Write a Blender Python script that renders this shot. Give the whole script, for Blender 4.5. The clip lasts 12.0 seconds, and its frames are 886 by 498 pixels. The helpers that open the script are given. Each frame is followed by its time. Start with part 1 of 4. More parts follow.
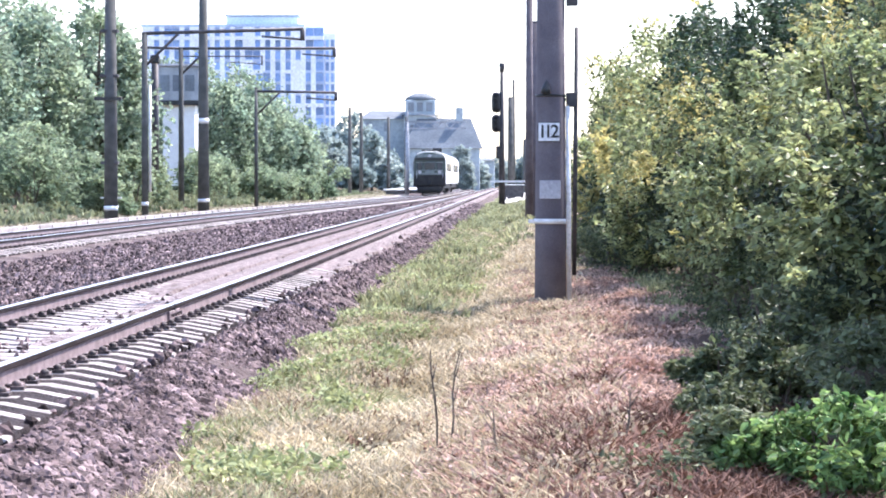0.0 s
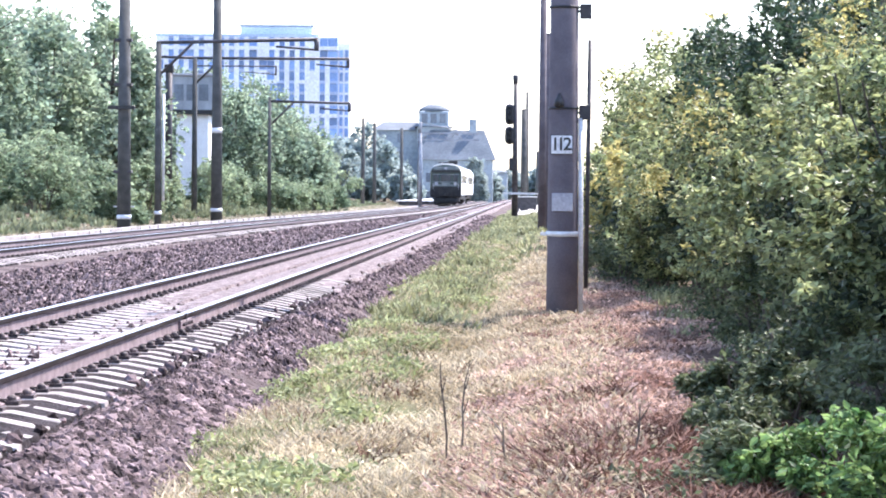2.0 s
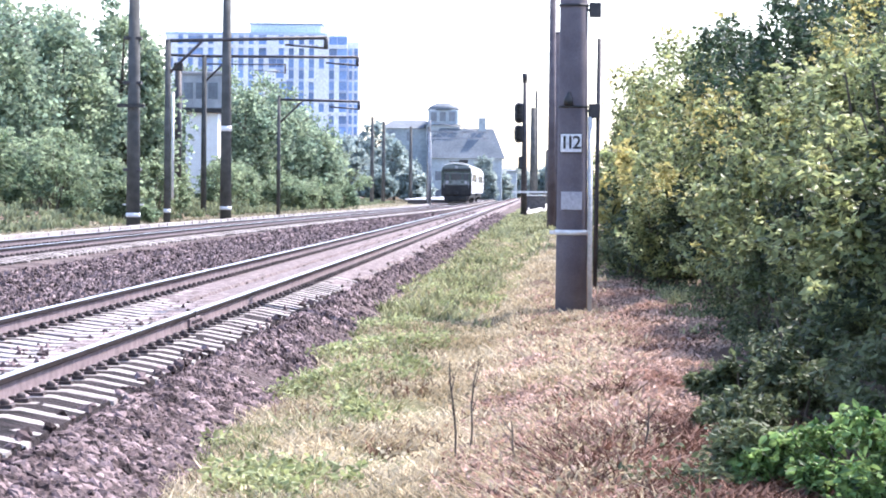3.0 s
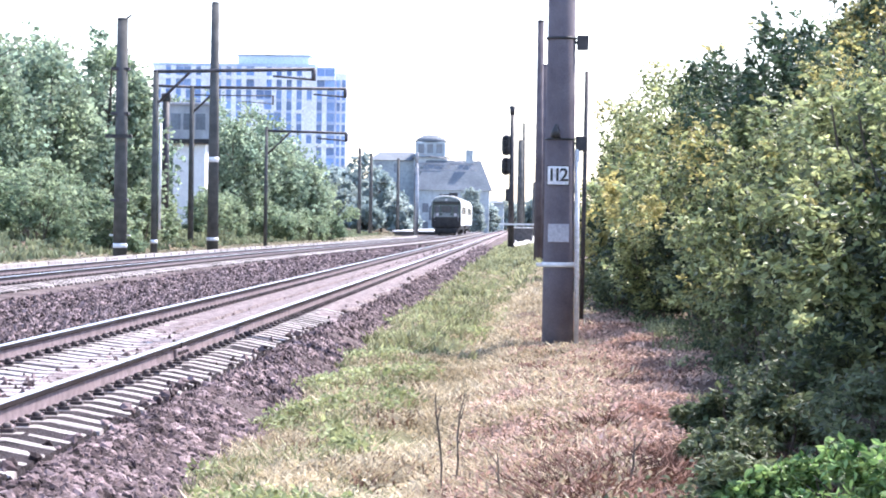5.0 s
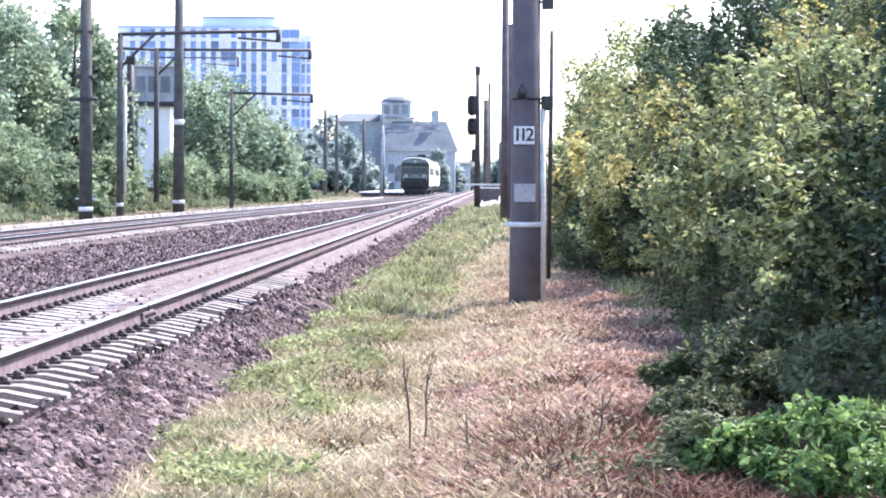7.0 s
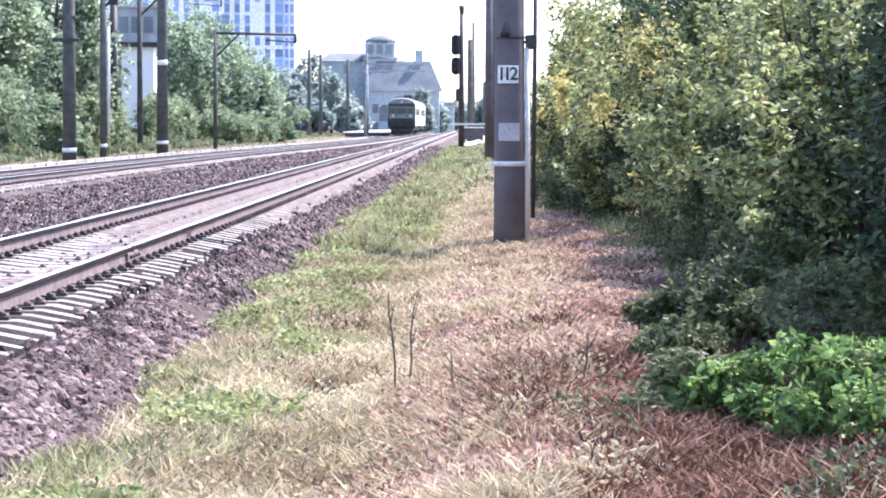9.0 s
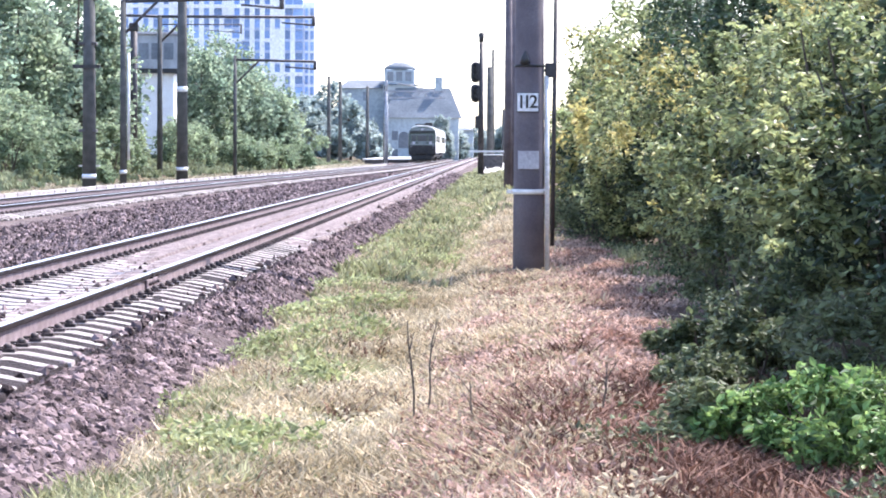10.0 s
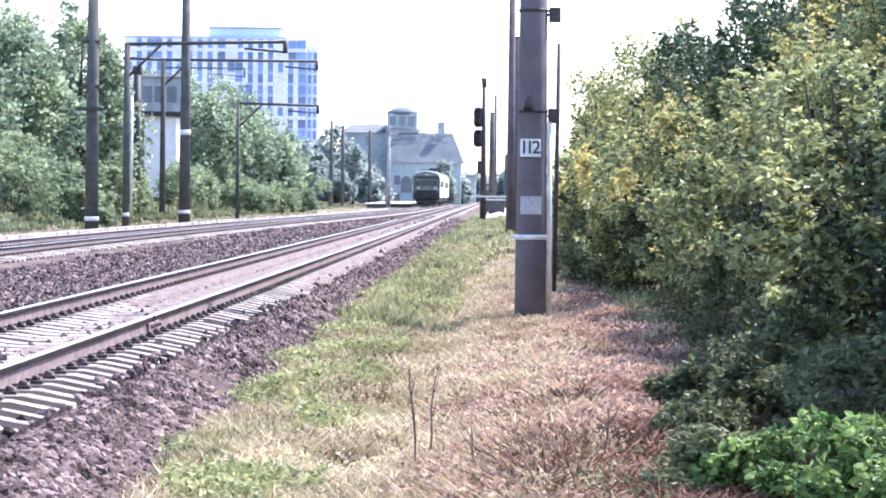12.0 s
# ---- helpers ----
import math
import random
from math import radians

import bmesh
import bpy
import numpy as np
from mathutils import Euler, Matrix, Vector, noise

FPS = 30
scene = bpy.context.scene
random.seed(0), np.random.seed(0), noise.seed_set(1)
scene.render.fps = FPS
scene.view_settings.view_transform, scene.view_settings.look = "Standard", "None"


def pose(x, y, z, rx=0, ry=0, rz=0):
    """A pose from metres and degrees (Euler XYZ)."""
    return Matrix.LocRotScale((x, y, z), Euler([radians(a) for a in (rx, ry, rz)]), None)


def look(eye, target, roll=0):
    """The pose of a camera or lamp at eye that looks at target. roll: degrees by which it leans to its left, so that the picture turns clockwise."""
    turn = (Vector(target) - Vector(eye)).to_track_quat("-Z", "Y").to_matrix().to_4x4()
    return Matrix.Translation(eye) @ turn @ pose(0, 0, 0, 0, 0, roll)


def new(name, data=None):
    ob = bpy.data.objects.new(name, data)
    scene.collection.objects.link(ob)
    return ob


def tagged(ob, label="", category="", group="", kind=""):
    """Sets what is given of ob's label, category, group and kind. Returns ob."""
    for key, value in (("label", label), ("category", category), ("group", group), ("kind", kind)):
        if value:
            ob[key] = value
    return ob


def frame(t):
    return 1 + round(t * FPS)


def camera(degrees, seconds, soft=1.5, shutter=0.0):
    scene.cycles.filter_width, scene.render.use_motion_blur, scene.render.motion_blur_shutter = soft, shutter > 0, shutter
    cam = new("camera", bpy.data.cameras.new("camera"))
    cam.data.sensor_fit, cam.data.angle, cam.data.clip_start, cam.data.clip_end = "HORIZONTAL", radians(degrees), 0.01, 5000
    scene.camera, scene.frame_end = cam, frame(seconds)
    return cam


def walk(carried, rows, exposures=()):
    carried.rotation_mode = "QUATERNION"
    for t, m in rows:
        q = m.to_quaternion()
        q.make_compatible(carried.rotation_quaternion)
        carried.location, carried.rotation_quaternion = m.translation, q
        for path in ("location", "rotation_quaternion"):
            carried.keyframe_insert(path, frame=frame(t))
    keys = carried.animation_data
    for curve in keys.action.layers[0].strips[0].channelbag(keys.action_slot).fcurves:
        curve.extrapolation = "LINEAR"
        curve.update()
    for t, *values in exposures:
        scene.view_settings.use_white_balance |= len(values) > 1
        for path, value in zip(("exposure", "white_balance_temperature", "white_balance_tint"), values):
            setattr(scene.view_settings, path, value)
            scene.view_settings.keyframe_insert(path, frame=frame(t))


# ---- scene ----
PATH = [
    (0.0, 1.6743, -1.5107, 0.0000, 0.000, 0.000, 0.000),
    (0.5, 1.9818, -1.3923, 0.1376, 0.002, 0.010, 0.003),
    (1.0, 2.2281, -1.1989, 0.2262, 0.006, 0.006, 0.005),
    (1.5, 2.1324, -1.3840, 0.2867, 0.001, -0.008, 0.005),
    (2.0, 1.9530, -1.2584, 0.4712, 0.009, 0.003, 0.005),
    (2.5, 2.3579, -1.2965, 0.2810, 0.008, -0.000, 0.003),
    (2.7, 2.3012, -1.3343, 0.4000, 0.008, -0.000, 0.003),
    (4.3, 1.9028, -0.6171, 0.6900, 0.006, -0.002, 0.001),
    (4.5, 1.8461, -0.5478, 0.6968, 0.006, -0.002, 0.001),
    (5.0, 1.8719, -0.5787, 0.7850, 0.010, -0.011, 0.001),
    (5.5, 1.9894, -0.5974, 0.9487, 0.004, -0.009, 0.005),
    (6.0, 1.6176, -0.3916, 0.6647, 0.005, 0.009, 0.004),
    (6.5, 1.5572, -0.4288, 0.5637, 0.009, -0.013, -0.001),
    (7.0, 1.1186, -1.4469, 0.3202, 0.008, 0.003, 0.000),
    (7.5, 0.9174, -2.6250, -0.3128, 0.015, -0.005, -0.001),
    (7.7, 0.5837, -2.8517, -0.3000, 0.015, -0.005, -0.001),
    (9.3, 0.7925, -2.7794, 0.1500, 0.008, 0.003, -0.005),
    (9.5, 0.7749, -2.8361, 0.1415, 0.008, 0.003, -0.005),
    (10.0, 1.1943, -2.1864, 0.2906, 0.006, 0.006, 0.005),
    (10.5, 1.3518, -1.9980, 0.4961, 0.004, -0.002, -0.001),
    (11.0, 1.2932, -1.8930, 0.4124, 0.003, 0.004, 0.004),
    (11.5, 1.3537, -1.4422, 0.6410, 0.000, 0.008, 0.002),
    (12.0, 1.2396, -1.1903, 0.6627, 0.001, -0.005, 0.007)]
EYE = (0.0, 0.0, 1.26)          # z = 0 is the top of the rails
cam = camera(19.56, 12.0, soft=1.9)
walk(cam, [(t, pose(EYE[0] + dx, EYE[1] + dy, EYE[2] + dz, 90 + pitch, 0, yaw) @ pose(0, 0, 0, 0, 0, roll))
           for t, yaw, pitch, roll, dx, dy, dz in PATH], [(0.0, 1.95, 6150, 19), (12.0, 1.95, 6150, 19)])

# ---- daylight ----
SUN_AZ, SUN_EL = 44.0, 54.0     # degrees from the track's direction towards the hedge, and above the horizon
world = bpy.data.worlds.new("sky")
world.use_nodes = True
scene.world = world
wn = world.node_tree
sky = wn.nodes.new("ShaderNodeTexSky")
sky.sky_type, sky.sun_disc = "NISHITA", False
sky.sun_elevation, sky.sun_rotation = radians(SUN_EL), radians(SUN_AZ)
sky.air_density, sky.dust_density, sky.ozone_density = 1.0, 1.2, 1.0
wn.links.new(sky.outputs[0], wn.nodes["Background"].inputs[0])
wn.nodes["Background"].inputs[1].default_value = 0.15
sun = new("sun", bpy.data.lights.new("sun", "SUN"))
sun.data.energy, sun.data.angle, sun.data.color = 3.2, radians(0.6), (1.0, 0.94, 0.84)
sun.matrix_basis = look((0, 0, 0), (-math.sin(radians(SUN_AZ)) * math.cos(radians(SUN_EL)),
                                    -math.cos(radians(SUN_AZ)) * math.cos(radians(SUN_EL)), -math.sin(radians(SUN_EL))))


# ---- materials ----
def mat(name, c1, c2, scale=3.0, rough=0.85, bump=0.25, grain=40.0, vary=0.25, island=False, metal=0.0, leaf=0.0, stretch=None, deep=0.02):
    """Two colours mixed by broad noise, a finer grain, a random shade for each object or island, and relief."""
    m = bpy.data.materials.new(name)
    m.use_nodes = True
    nt = m.node_tree
    n, l = nt.nodes, nt.links
    bsdf = n["Principled BSDF"]
    geo = n.new("ShaderNodeNewGeometry")
    place = geo.outputs["Position"]
    if stretch:
        mp = n.new("ShaderNodeMapping")
        mp.inputs["Scale"].default_value = stretch
        l.new(place, mp.inputs[0])
        place = mp.outputs[0]
    broad, fine = n.new("ShaderNodeTexNoise"), n.new("ShaderNodeTexNoise")
    broad.inputs["Scale"].default_value, broad.inputs["Detail"].default_value = scale, 4
    fine.inputs["Scale"].default_value, fine.inputs["Detail"].default_value = grain, 3
    l.new(place, broad.inputs["Vector"])
    l.new(place, fine.inputs["Vector"])
    ramp = n.new("ShaderNodeValToRGB")
    ramp.color_ramp.elements[0].position, ramp.color_ramp.elements[1].position = 0.36, 0.64
    ramp.color_ramp.elements[0].color, ramp.color_ramp.elements[1].color = (*c1, 1), (*c2, 1)
    l.new(broad.outputs[0], ramp.inputs[0])
    hsv = n.new("ShaderNodeHueSaturation")
    l.new(ramp.outputs[0], hsv.inputs["Color"])
    add = n.new("ShaderNodeMath")
    add.operation = "ADD"
    span = n.new("ShaderNodeMapRange")
    span.inputs["To Min"].default_value, span.inputs["To Max"].default_value = -vary, vary
    if island:
        l.new(geo.outputs["Random Per Island"], span.inputs["Value"])
    else:
        info = n.new("ShaderNodeObjectInfo")
        l.new(info.outputs["Random"], span.inputs["Value"])
    g2 = n.new("ShaderNodeMapRange")
    g2.inputs["From Min"].default_value, g2.inputs["From Max"].default_value = 0.25, 0.75
    g2.inputs["To Min"].default_value, g2.inputs["To Max"].default_value = 0.78, 1.22
    l.new(fine.outputs[0], g2.inputs["Value"])
    l.new(span.outputs[0], add.inputs[0])
    l.new(g2.outputs[0], add.inputs[1])
    l.new(add.outputs[0], hsv.inputs["Value"])
    l.new(hsv.outputs[0], bsdf.inputs["Base Color"])
    bsdf.inputs["Roughness"].default_value, bsdf.inputs["Metallic"].default_value = rough, metal
    if bump:
        b = n.new("ShaderNodeBump")
        b.inputs["Strength"].default_value, b.inputs["Distance"].default_value = bump, deep
        l.new(fine.outputs[0], b.inputs["Height"])
        l.new(b.outputs[0], bsdf.inputs["Normal"])
    if leaf:
        bsdf.inputs["Specular IOR Level"].default_value = 0.28
        tr, mix = n.new("ShaderNodeBsdfTranslucent"), n.new("ShaderNodeMixShader")
        l.new(hsv.outputs[0], tr.inputs["Color"])
        mix.inputs[0].default_value = leaf
        l.new(bsdf.outputs[0], mix.inputs[1])
        l.new(tr.outputs[0], mix.inputs[2])
        l.new(mix.outputs[0], n["Material Output"].inputs["Surface"])
    return m


M_CONC = mat("aged_concrete", (0.082, 0.068, 0.077), (0.125, 0.106, 0.116), 2.2, 0.9, 0.25, 60, 0.08)
M_CONCD = mat("darkened_concrete", (0.050, 0.052, 0.050), (0.088, 0.088, 0.084), 2.2, 0.9, 0.2, 40, 0.12)
M_HAZE_GROUND = mat("haze_pale_earth", (0.36, 0.33, 0.29), (0.52, 0.49, 0.44), 0.5, 0.95, 0.4, 6, 0.0)
M_FIELD = mat("rough_field_grass", (0.15, 0.18, 0.10), (0.25, 0.27, 0.16), 0.4, 0.8, 0, 8, 0.4, island=True, leaf=0.35)
M_DRYF = mat("dull_dry_grass", (0.24, 0.215, 0.14), (0.40, 0.36, 0.25), 0.4, 0.8, 0, 8, 0.4, island=True, leaf=0.3)
M_DEADST = mat("dark_dead_stems", (0.075, 0.038, 0.028), (0.21, 0.115, 0.08), 2.0, 0.85, 0, 20, 0.5, island=True, leaf=0.1)
M_SLEEP = mat("sleeper_concrete", (0.25, 0.217, 0.203), (0.42, 0.378, 0.355), 5.0, 0.9, 0.3, 60, 0.2)
M_RAIL = mat("rusty_rail_steel", (0.145, 0.108, 0.112), (0.235, 0.182, 0.188), 6.0, 0.75, 0.2, 50, 0.05)
M_RAIL_SHADE = mat("shade_dark_rail_steel", (0.014, 0.010, 0.010), (0.032, 0.024, 0.025), 5.0, 0.6, 0.1, 50, 0.05)
M_HEAD = mat("polished_rail_head", (0.50, 0.49, 0.48), (0.66, 0.65, 0.64), 2.0, 0.28, 0.05, 30, 0.03, metal=0.9)
M_CLIP = mat("dark_fastening", (0.032, 0.024, 0.024), (0.10, 0.075, 0.072), 8.0, 0.7, 0.3, 60, 0.3)
M_STONE = mat("ballast_stone", (0.075, 0.054, 0.053), (0.215, 0.163, 0.158), 2.5, 0.9, 0.4, 45, 0.8, island=True)
M_BED = mat("ballast_bed", (0.068, 0.051, 0.049), (0.15, 0.117, 0.11), 0.9, 0.95, 1.0, 14, 0.0, deep=0.08)
M_DUST = mat("dusty_gravel", (0.135, 0.106, 0.106), (0.32, 0.268, 0.26), 6.0, 0.95, 1.0, 26, 0.0, deep=0.07)
M_CRIB_SHADE = mat("shade_blackened_ballast", (0.010, 0.008, 0.008), (0.035, 0.027, 0.028), 3.0, 0.9, 1.0, 18, 0.0, deep=0.06)
M_BARK = mat("grey_brown_bark", (0.07, 0.055, 0.045), (0.14, 0.115, 0.09), 4.0, 0.95, 0.6, 30, 0.15)
M_WHITE = mat("white_enamel", (0.66, 0.66, 0.68), (0.80, 0.80, 0.80), 4.0, 0.5, 0.05, 30, 0.03)
M_GREYP = mat("grey_enamel", (0.36, 0.35, 0.38), (0.46, 0.45, 0.47), 5.0, 0.6, 0.1, 30, 0.03)
M_BLACK = mat("black_paint", (0.012, 0.012, 0.014), (0.03, 0.03, 0.03), 6.0, 0.55, 0.05, 30, 0.05)
M_STEEL = mat("weathered_steel", (0.045, 0.043, 0.047), (0.085, 0.078, 0.08), 4.0, 0.6, 0.15, 40, 0.1, metal=0.4)
M_PIPE = mat("pale_conduit", (0.55, 0.54, 0.53), (0.72, 0.71, 0.69), 4.0, 0.5, 0.05, 30, 0.03)
M_WASH = mat("whitewashed_brick", (0.80, 0.79, 0.78), (0.88, 0.88, 0.87), 1.5, 0.9, 0.2, 20, 0.03)
M_BOXG = mat("grey_cladding", (0.28, 0.30, 0.32), (0.40, 0.42, 0.44), 1.2, 0.8, 0.2, 12, 0.05)
M_LEAF = mat("green_leaves", (0.115, 0.15, 0.068), (0.40, 0.43, 0.205), 1.1, 0.42, 0, 20, 0.75, island=True, leaf=0.42)
M_LEAFY = mat("yellowing_leaves", (0.33, 0.31, 0.11), (0.55, 0.48, 0.20), 1.5, 0.5, 0, 20, 0.4, island=True, leaf=0.45)
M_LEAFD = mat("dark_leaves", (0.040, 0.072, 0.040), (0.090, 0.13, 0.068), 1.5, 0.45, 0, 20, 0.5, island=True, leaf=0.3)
M_INNER = mat("shade_painted_inner_leaves", (0.022, 0.034, 0.016), (0.052, 0.070, 0.032), 1.5, 0.6, 0, 20, 0.4, island=True, leaf=0.15)
M_LEAFB = mat("bright_leaves", (0.075, 0.155, 0.05), (0.27, 0.38, 0.135), 5.0, 0.45, 0, 20, 0.7, island=True, leaf=0.4)
M_UND = mat("olive_undergrowth", (0.065, 0.088, 0.044), (0.15, 0.175, 0.088), 2.0, 0.55, 0, 20, 0.6, island=True, leaf=0.35)
# Wood-edge foliage is paler than real leaves; haze is put into its colour.
M_LEAFT = mat("haze_paled_tree_leaves", (0.165, 0.235, 0.175), (0.30, 0.365, 0.24), 0.3, 0.6, 0, 4, 0.5, island=True, leaf=0.6)
M_SCRUB = mat("pale_scrub_leaves", (0.165, 0.23, 0.145), (0.285, 0.345, 0.215), 0.4, 0.6, 0, 4, 0.5, island=True, leaf=0.57)
# Grey-green haze is mixed into the far foliage colour.
M_LEAFH = mat("haze_paled_far_leaves", (0.25, 0.315, 0.30), (0.36, 0.42, 0.40), 0.15, 0.9, 0, 2, 0.25, island=True, leaf=0.55)
M_STRAW = mat("dry_straw", (0.33, 0.27, 0.17), (0.54, 0.46, 0.32), 0.8, 0.8, 0, 20, 0.5, island=True, leaf=0.3)
M_RUST = mat("reddish_dead_grass", (0.29, 0.175, 0.135), (0.57, 0.42, 0.34), 0.9, 0.85, 0, 20, 0.65, island=True, leaf=0.25)
M_GRASS = mat("green_grass", (0.19, 0.20, 0.10), (0.36, 0.36, 0.20), 1.0, 0.7, 0, 20, 0.5, island=True, leaf=0.35)
M_WEED = mat("yellow_green_weeds", (0.22, 0.255, 0.11), (0.41, 0.43, 0.22), 1.4, 0.6, 0, 20, 0.5, island=True, leaf=0.35)
M_GLASS = mat("dark_window_glass", (0.02, 0.03, 0.04), (0.04, 0.05, 0.07), 1.0, 0.12, 0, 20, 0.2)
M_BLUE = mat("blue_glazing", (0.16, 0.28, 0.55), (0.30, 0.44, 0.70), 0.08, 0.3, 0, 2, 0.35)
M_PANE = mat("grey_window_glass", (0.13, 0.15, 0.18), (0.20, 0.23, 0.27), 0.3, 0.2, 0, 4, 0.2)
M_PANEL = mat("white_facade_panel", (0.80, 0.82, 0.85), (0.88, 0.89, 0.90), 0.1, 0.7, 0.05, 2, 0.05)
M_SLAB = mat("blue_grey_facade", (0.46, 0.56, 0.74), (0.58, 0.66, 0.80), 0.1, 0.7, 0.05, 2, 0.1)
M_LOCO = mat("dark_green_car_paint", (0.030, 0.050, 0.045), (0.05, 0.075, 0.065), 1.2, 0.45, 0.03, 10, 0.05)
M_SIDE = mat("pale_car_paint", (0.62, 0.66, 0.70), (0.74, 0.77, 0.80), 1.2, 0.45, 0.03, 10, 0.05)
M_ROOF = mat("grey_roof_paint", (0.20, 0.22, 0.22), (0.32, 0.33, 0.33), 1.2, 0.7, 0.05, 10, 0.05)
M_STRIPE = mat("faded_stripe_paint", (0.13, 0.155, 0.155), (0.19, 0.215, 0.21), 1.5, 0.6, 0.03, 10, 0.05)
M_UNDER = mat("sooty_underframe", (0.012, 0.012, 0.013), (0.03, 0.028, 0.027), 2.0, 0.8, 0.2, 10, 0.1)
M_SLATE = mat("grey_slate_roof", (0.10, 0.12, 0.138), (0.15, 0.172, 0.19), 0.3, 0.9, 0.1, 3, 0.1)
# The blue-grey of these distant walls has haze painted in.
M_HAZE = mat("haze_paled_wall", (0.27, 0.32, 0.345), (0.385, 0.435, 0.46), 0.1, 0.9, 0.05, 2, 0.05)
M_GANG = mat("galvanised_steel", (0.22, 0.23, 0.25), (0.32, 0.33, 0.35), 1.0, 0.6, 0.05, 8, 0.05, metal=0.3)


def ground_material():
    """Trodden earth with straw, green and reddish litter in bands along the line."""
    m = mat("earth_and_litter", (0.065, 0.048, 0.036), (0.15, 0.115, 0.075), 0.7, 0.95, 0.6, 16, 0.0)
    n, l = m.node_tree.nodes, m.node_tree.links
    bsdf = n["Principled BSDF"]
    base = bsdf.inputs["Base Color"].links[0].from_socket
    geo = n.new("ShaderNodeNewGeometry")
    sep = n.new("ShaderNodeSeparateXYZ")
    l.new(geo.outputs["Position"], sep.inputs[0])
    noise_n = n.new("ShaderNodeTexNoise")
    noise_n.inputs["Scale"].default_value, noise_n.inputs["Detail"].default_value = 0.9, 5
    l.new(geo.outputs["Position"], noise_n.inputs["Vector"])
    for lo, hi, colour in ((-3.2, -0.9, (0.15, 0.19, 0.07)), (0.05, 1.9, (0.12, 0.065, 0.048))):
        ramp = n.new("ShaderNodeValToRGB")
        span = n.new("ShaderNodeMapRange")
        span.inputs["From Min"].default_value, span.inputs["From Max"].default_value = lo - 1, hi + 1
        l.new(sep.outputs[0], span.inputs["Value"])
        e = ramp.color_ramp.elements
        e[0].position, e[0].color = 0.0, (0, 0, 0, 1)
        e[1].position, e[1].color = 1.0, (0, 0, 0, 1)
        for p in (0.35, 0.65):
            e.new(p).color = (1, 1, 1, 1)
        l.new(span.outputs[0], ramp.inputs[0])
        mul = n.new("ShaderNodeMath")
        mul.operation = "MULTIPLY"
        l.new(ramp.outputs[0], mul.inputs[0])
        l.new(noise_n.outputs[0], mul.inputs[1])
        mix = n.new("ShaderNodeMix")
        mix.data_type = "RGBA"
        l.new(mul.outputs[0], mix.inputs[0])
        l.new(base, mix.inputs[6])
        mix.inputs[7].default_value = (*colour, 1)
        base = mix.outputs[2]
    l.new(base, bsdf.inputs["Base Color"])
    return m


M_GROUND = ground_material()
for m in (M_CRIB_SHADE, M_BED, M_STONE, M_GROUND, M_RAIL_SHADE, M_DUST):
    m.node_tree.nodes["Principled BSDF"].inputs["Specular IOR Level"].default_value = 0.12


# ---- mesh helpers ----
def obj_of(name, bm, material, parent=None, label=""):
    me = bpy.data.meshes.new(name)
    bm.to_mesh(me)
    bm.free()
    me.materials.append(material)
    ob = new(name, me)
    if parent:
        ob.parent = parent
    if label:
        ob["label"] = label
    return ob


def part(name, bm, material, parent, label=""):
    return obj_of(name, bm, material, parent, label)


def share(name, mesh, parent, m):
    ob = new(name, mesh)
    ob.parent = parent
    ob.matrix_basis = m
    return ob


def mesh_np(name, verts, faces, material, parent=None, smooth=False):
    me = bpy.data.meshes.new(name)
    verts, faces = np.asarray(verts, np.float32), np.asarray(faces, np.int32)
    k = faces.shape[1]
    me.vertices.add(len(verts))
    me.vertices.foreach_set("co", verts.ravel())
    me.loops.add(faces.size)
    me.loops.foreach_set("vertex_index", faces.ravel())
    me.polygons.add(len(faces))
    me.polygons.foreach_set("loop_start", np.arange(0, faces.size, k, dtype=np.int32))
    me.update(calc_edges=True)
    me.polygons.foreach_set("use_smooth", np.full(len(faces), smooth))
    me.materials.append(material)
    ob = new(name, me)
    if parent:
        ob.parent = parent
    return ob


def empty(name, m=None):
    e = new(name)
    e.empty_display_size = 0.1
    if m is not None:
        e.matrix_basis = m
    return e


def box(bm, x0, y0, z0, x1, y1, z1, bevel=0.0):
    g = bmesh.ops.create_cube(bm, size=1.0, matrix=Matrix.Translation(((x0 + x1) / 2, (y0 + y1) / 2, (z0 + z1) / 2))
                              @ Matrix.Diagonal((x1 - x0, y1 - y0, z1 - z0, 1)))
    if bevel:
        edges = list({e for v in g["verts"] for e in v.link_edges})
        bmesh.ops.bevel(bm, geom=edges, offset=bevel, segments=2, affect="EDGES", profile=0.5)
    return bm


def cubed(x0, y0, z0, x1, y1, z1, bevel=0.0):
    return box(bmesh.new(), x0, y0, z0, x1, y1, z1, bevel)


def tube(bm, pts, radii, sides=8, caps=True):
    """A round bar through pts, with a radius at each."""
    pts = [Vector(p) for p in pts]
    rings = []
    for i, p in enumerate(pts):
        d = (pts[min(i + 1, len(pts) - 1)] - pts[max(i - 1, 0)]).normalized()
        u = d.cross(Vector((0, 0, 1)) if abs(d.z) < 0.9 else Vector((0, 1, 0))).normalized()
        v = d.cross(u)
        rings.append([bm.verts.new(p + radii[i] * (math.cos(a) * u + math.sin(a) * v))
                      for a in (2 * math.pi * k / sides for k in range(sides))])
    for a, b in zip(rings, rings[1:]):
        for k in range(sides):
            f = bm.faces.new((a[k], a[(k + 1) % sides], b[(k + 1) % sides], b[k]))
            f.smooth = sides > 6
    if caps:
        bm.faces.new(rings[0][::-1])
        bm.faces.new(rings[-1])
    bmesh.ops.recalc_face_normals(bm, faces=bm.faces[:])
    return bm


def rod(p, q, r, r2=None, sides=8):
    return tube(bmesh.new(), [p, q], [r, r if r2 is None else r2], sides)


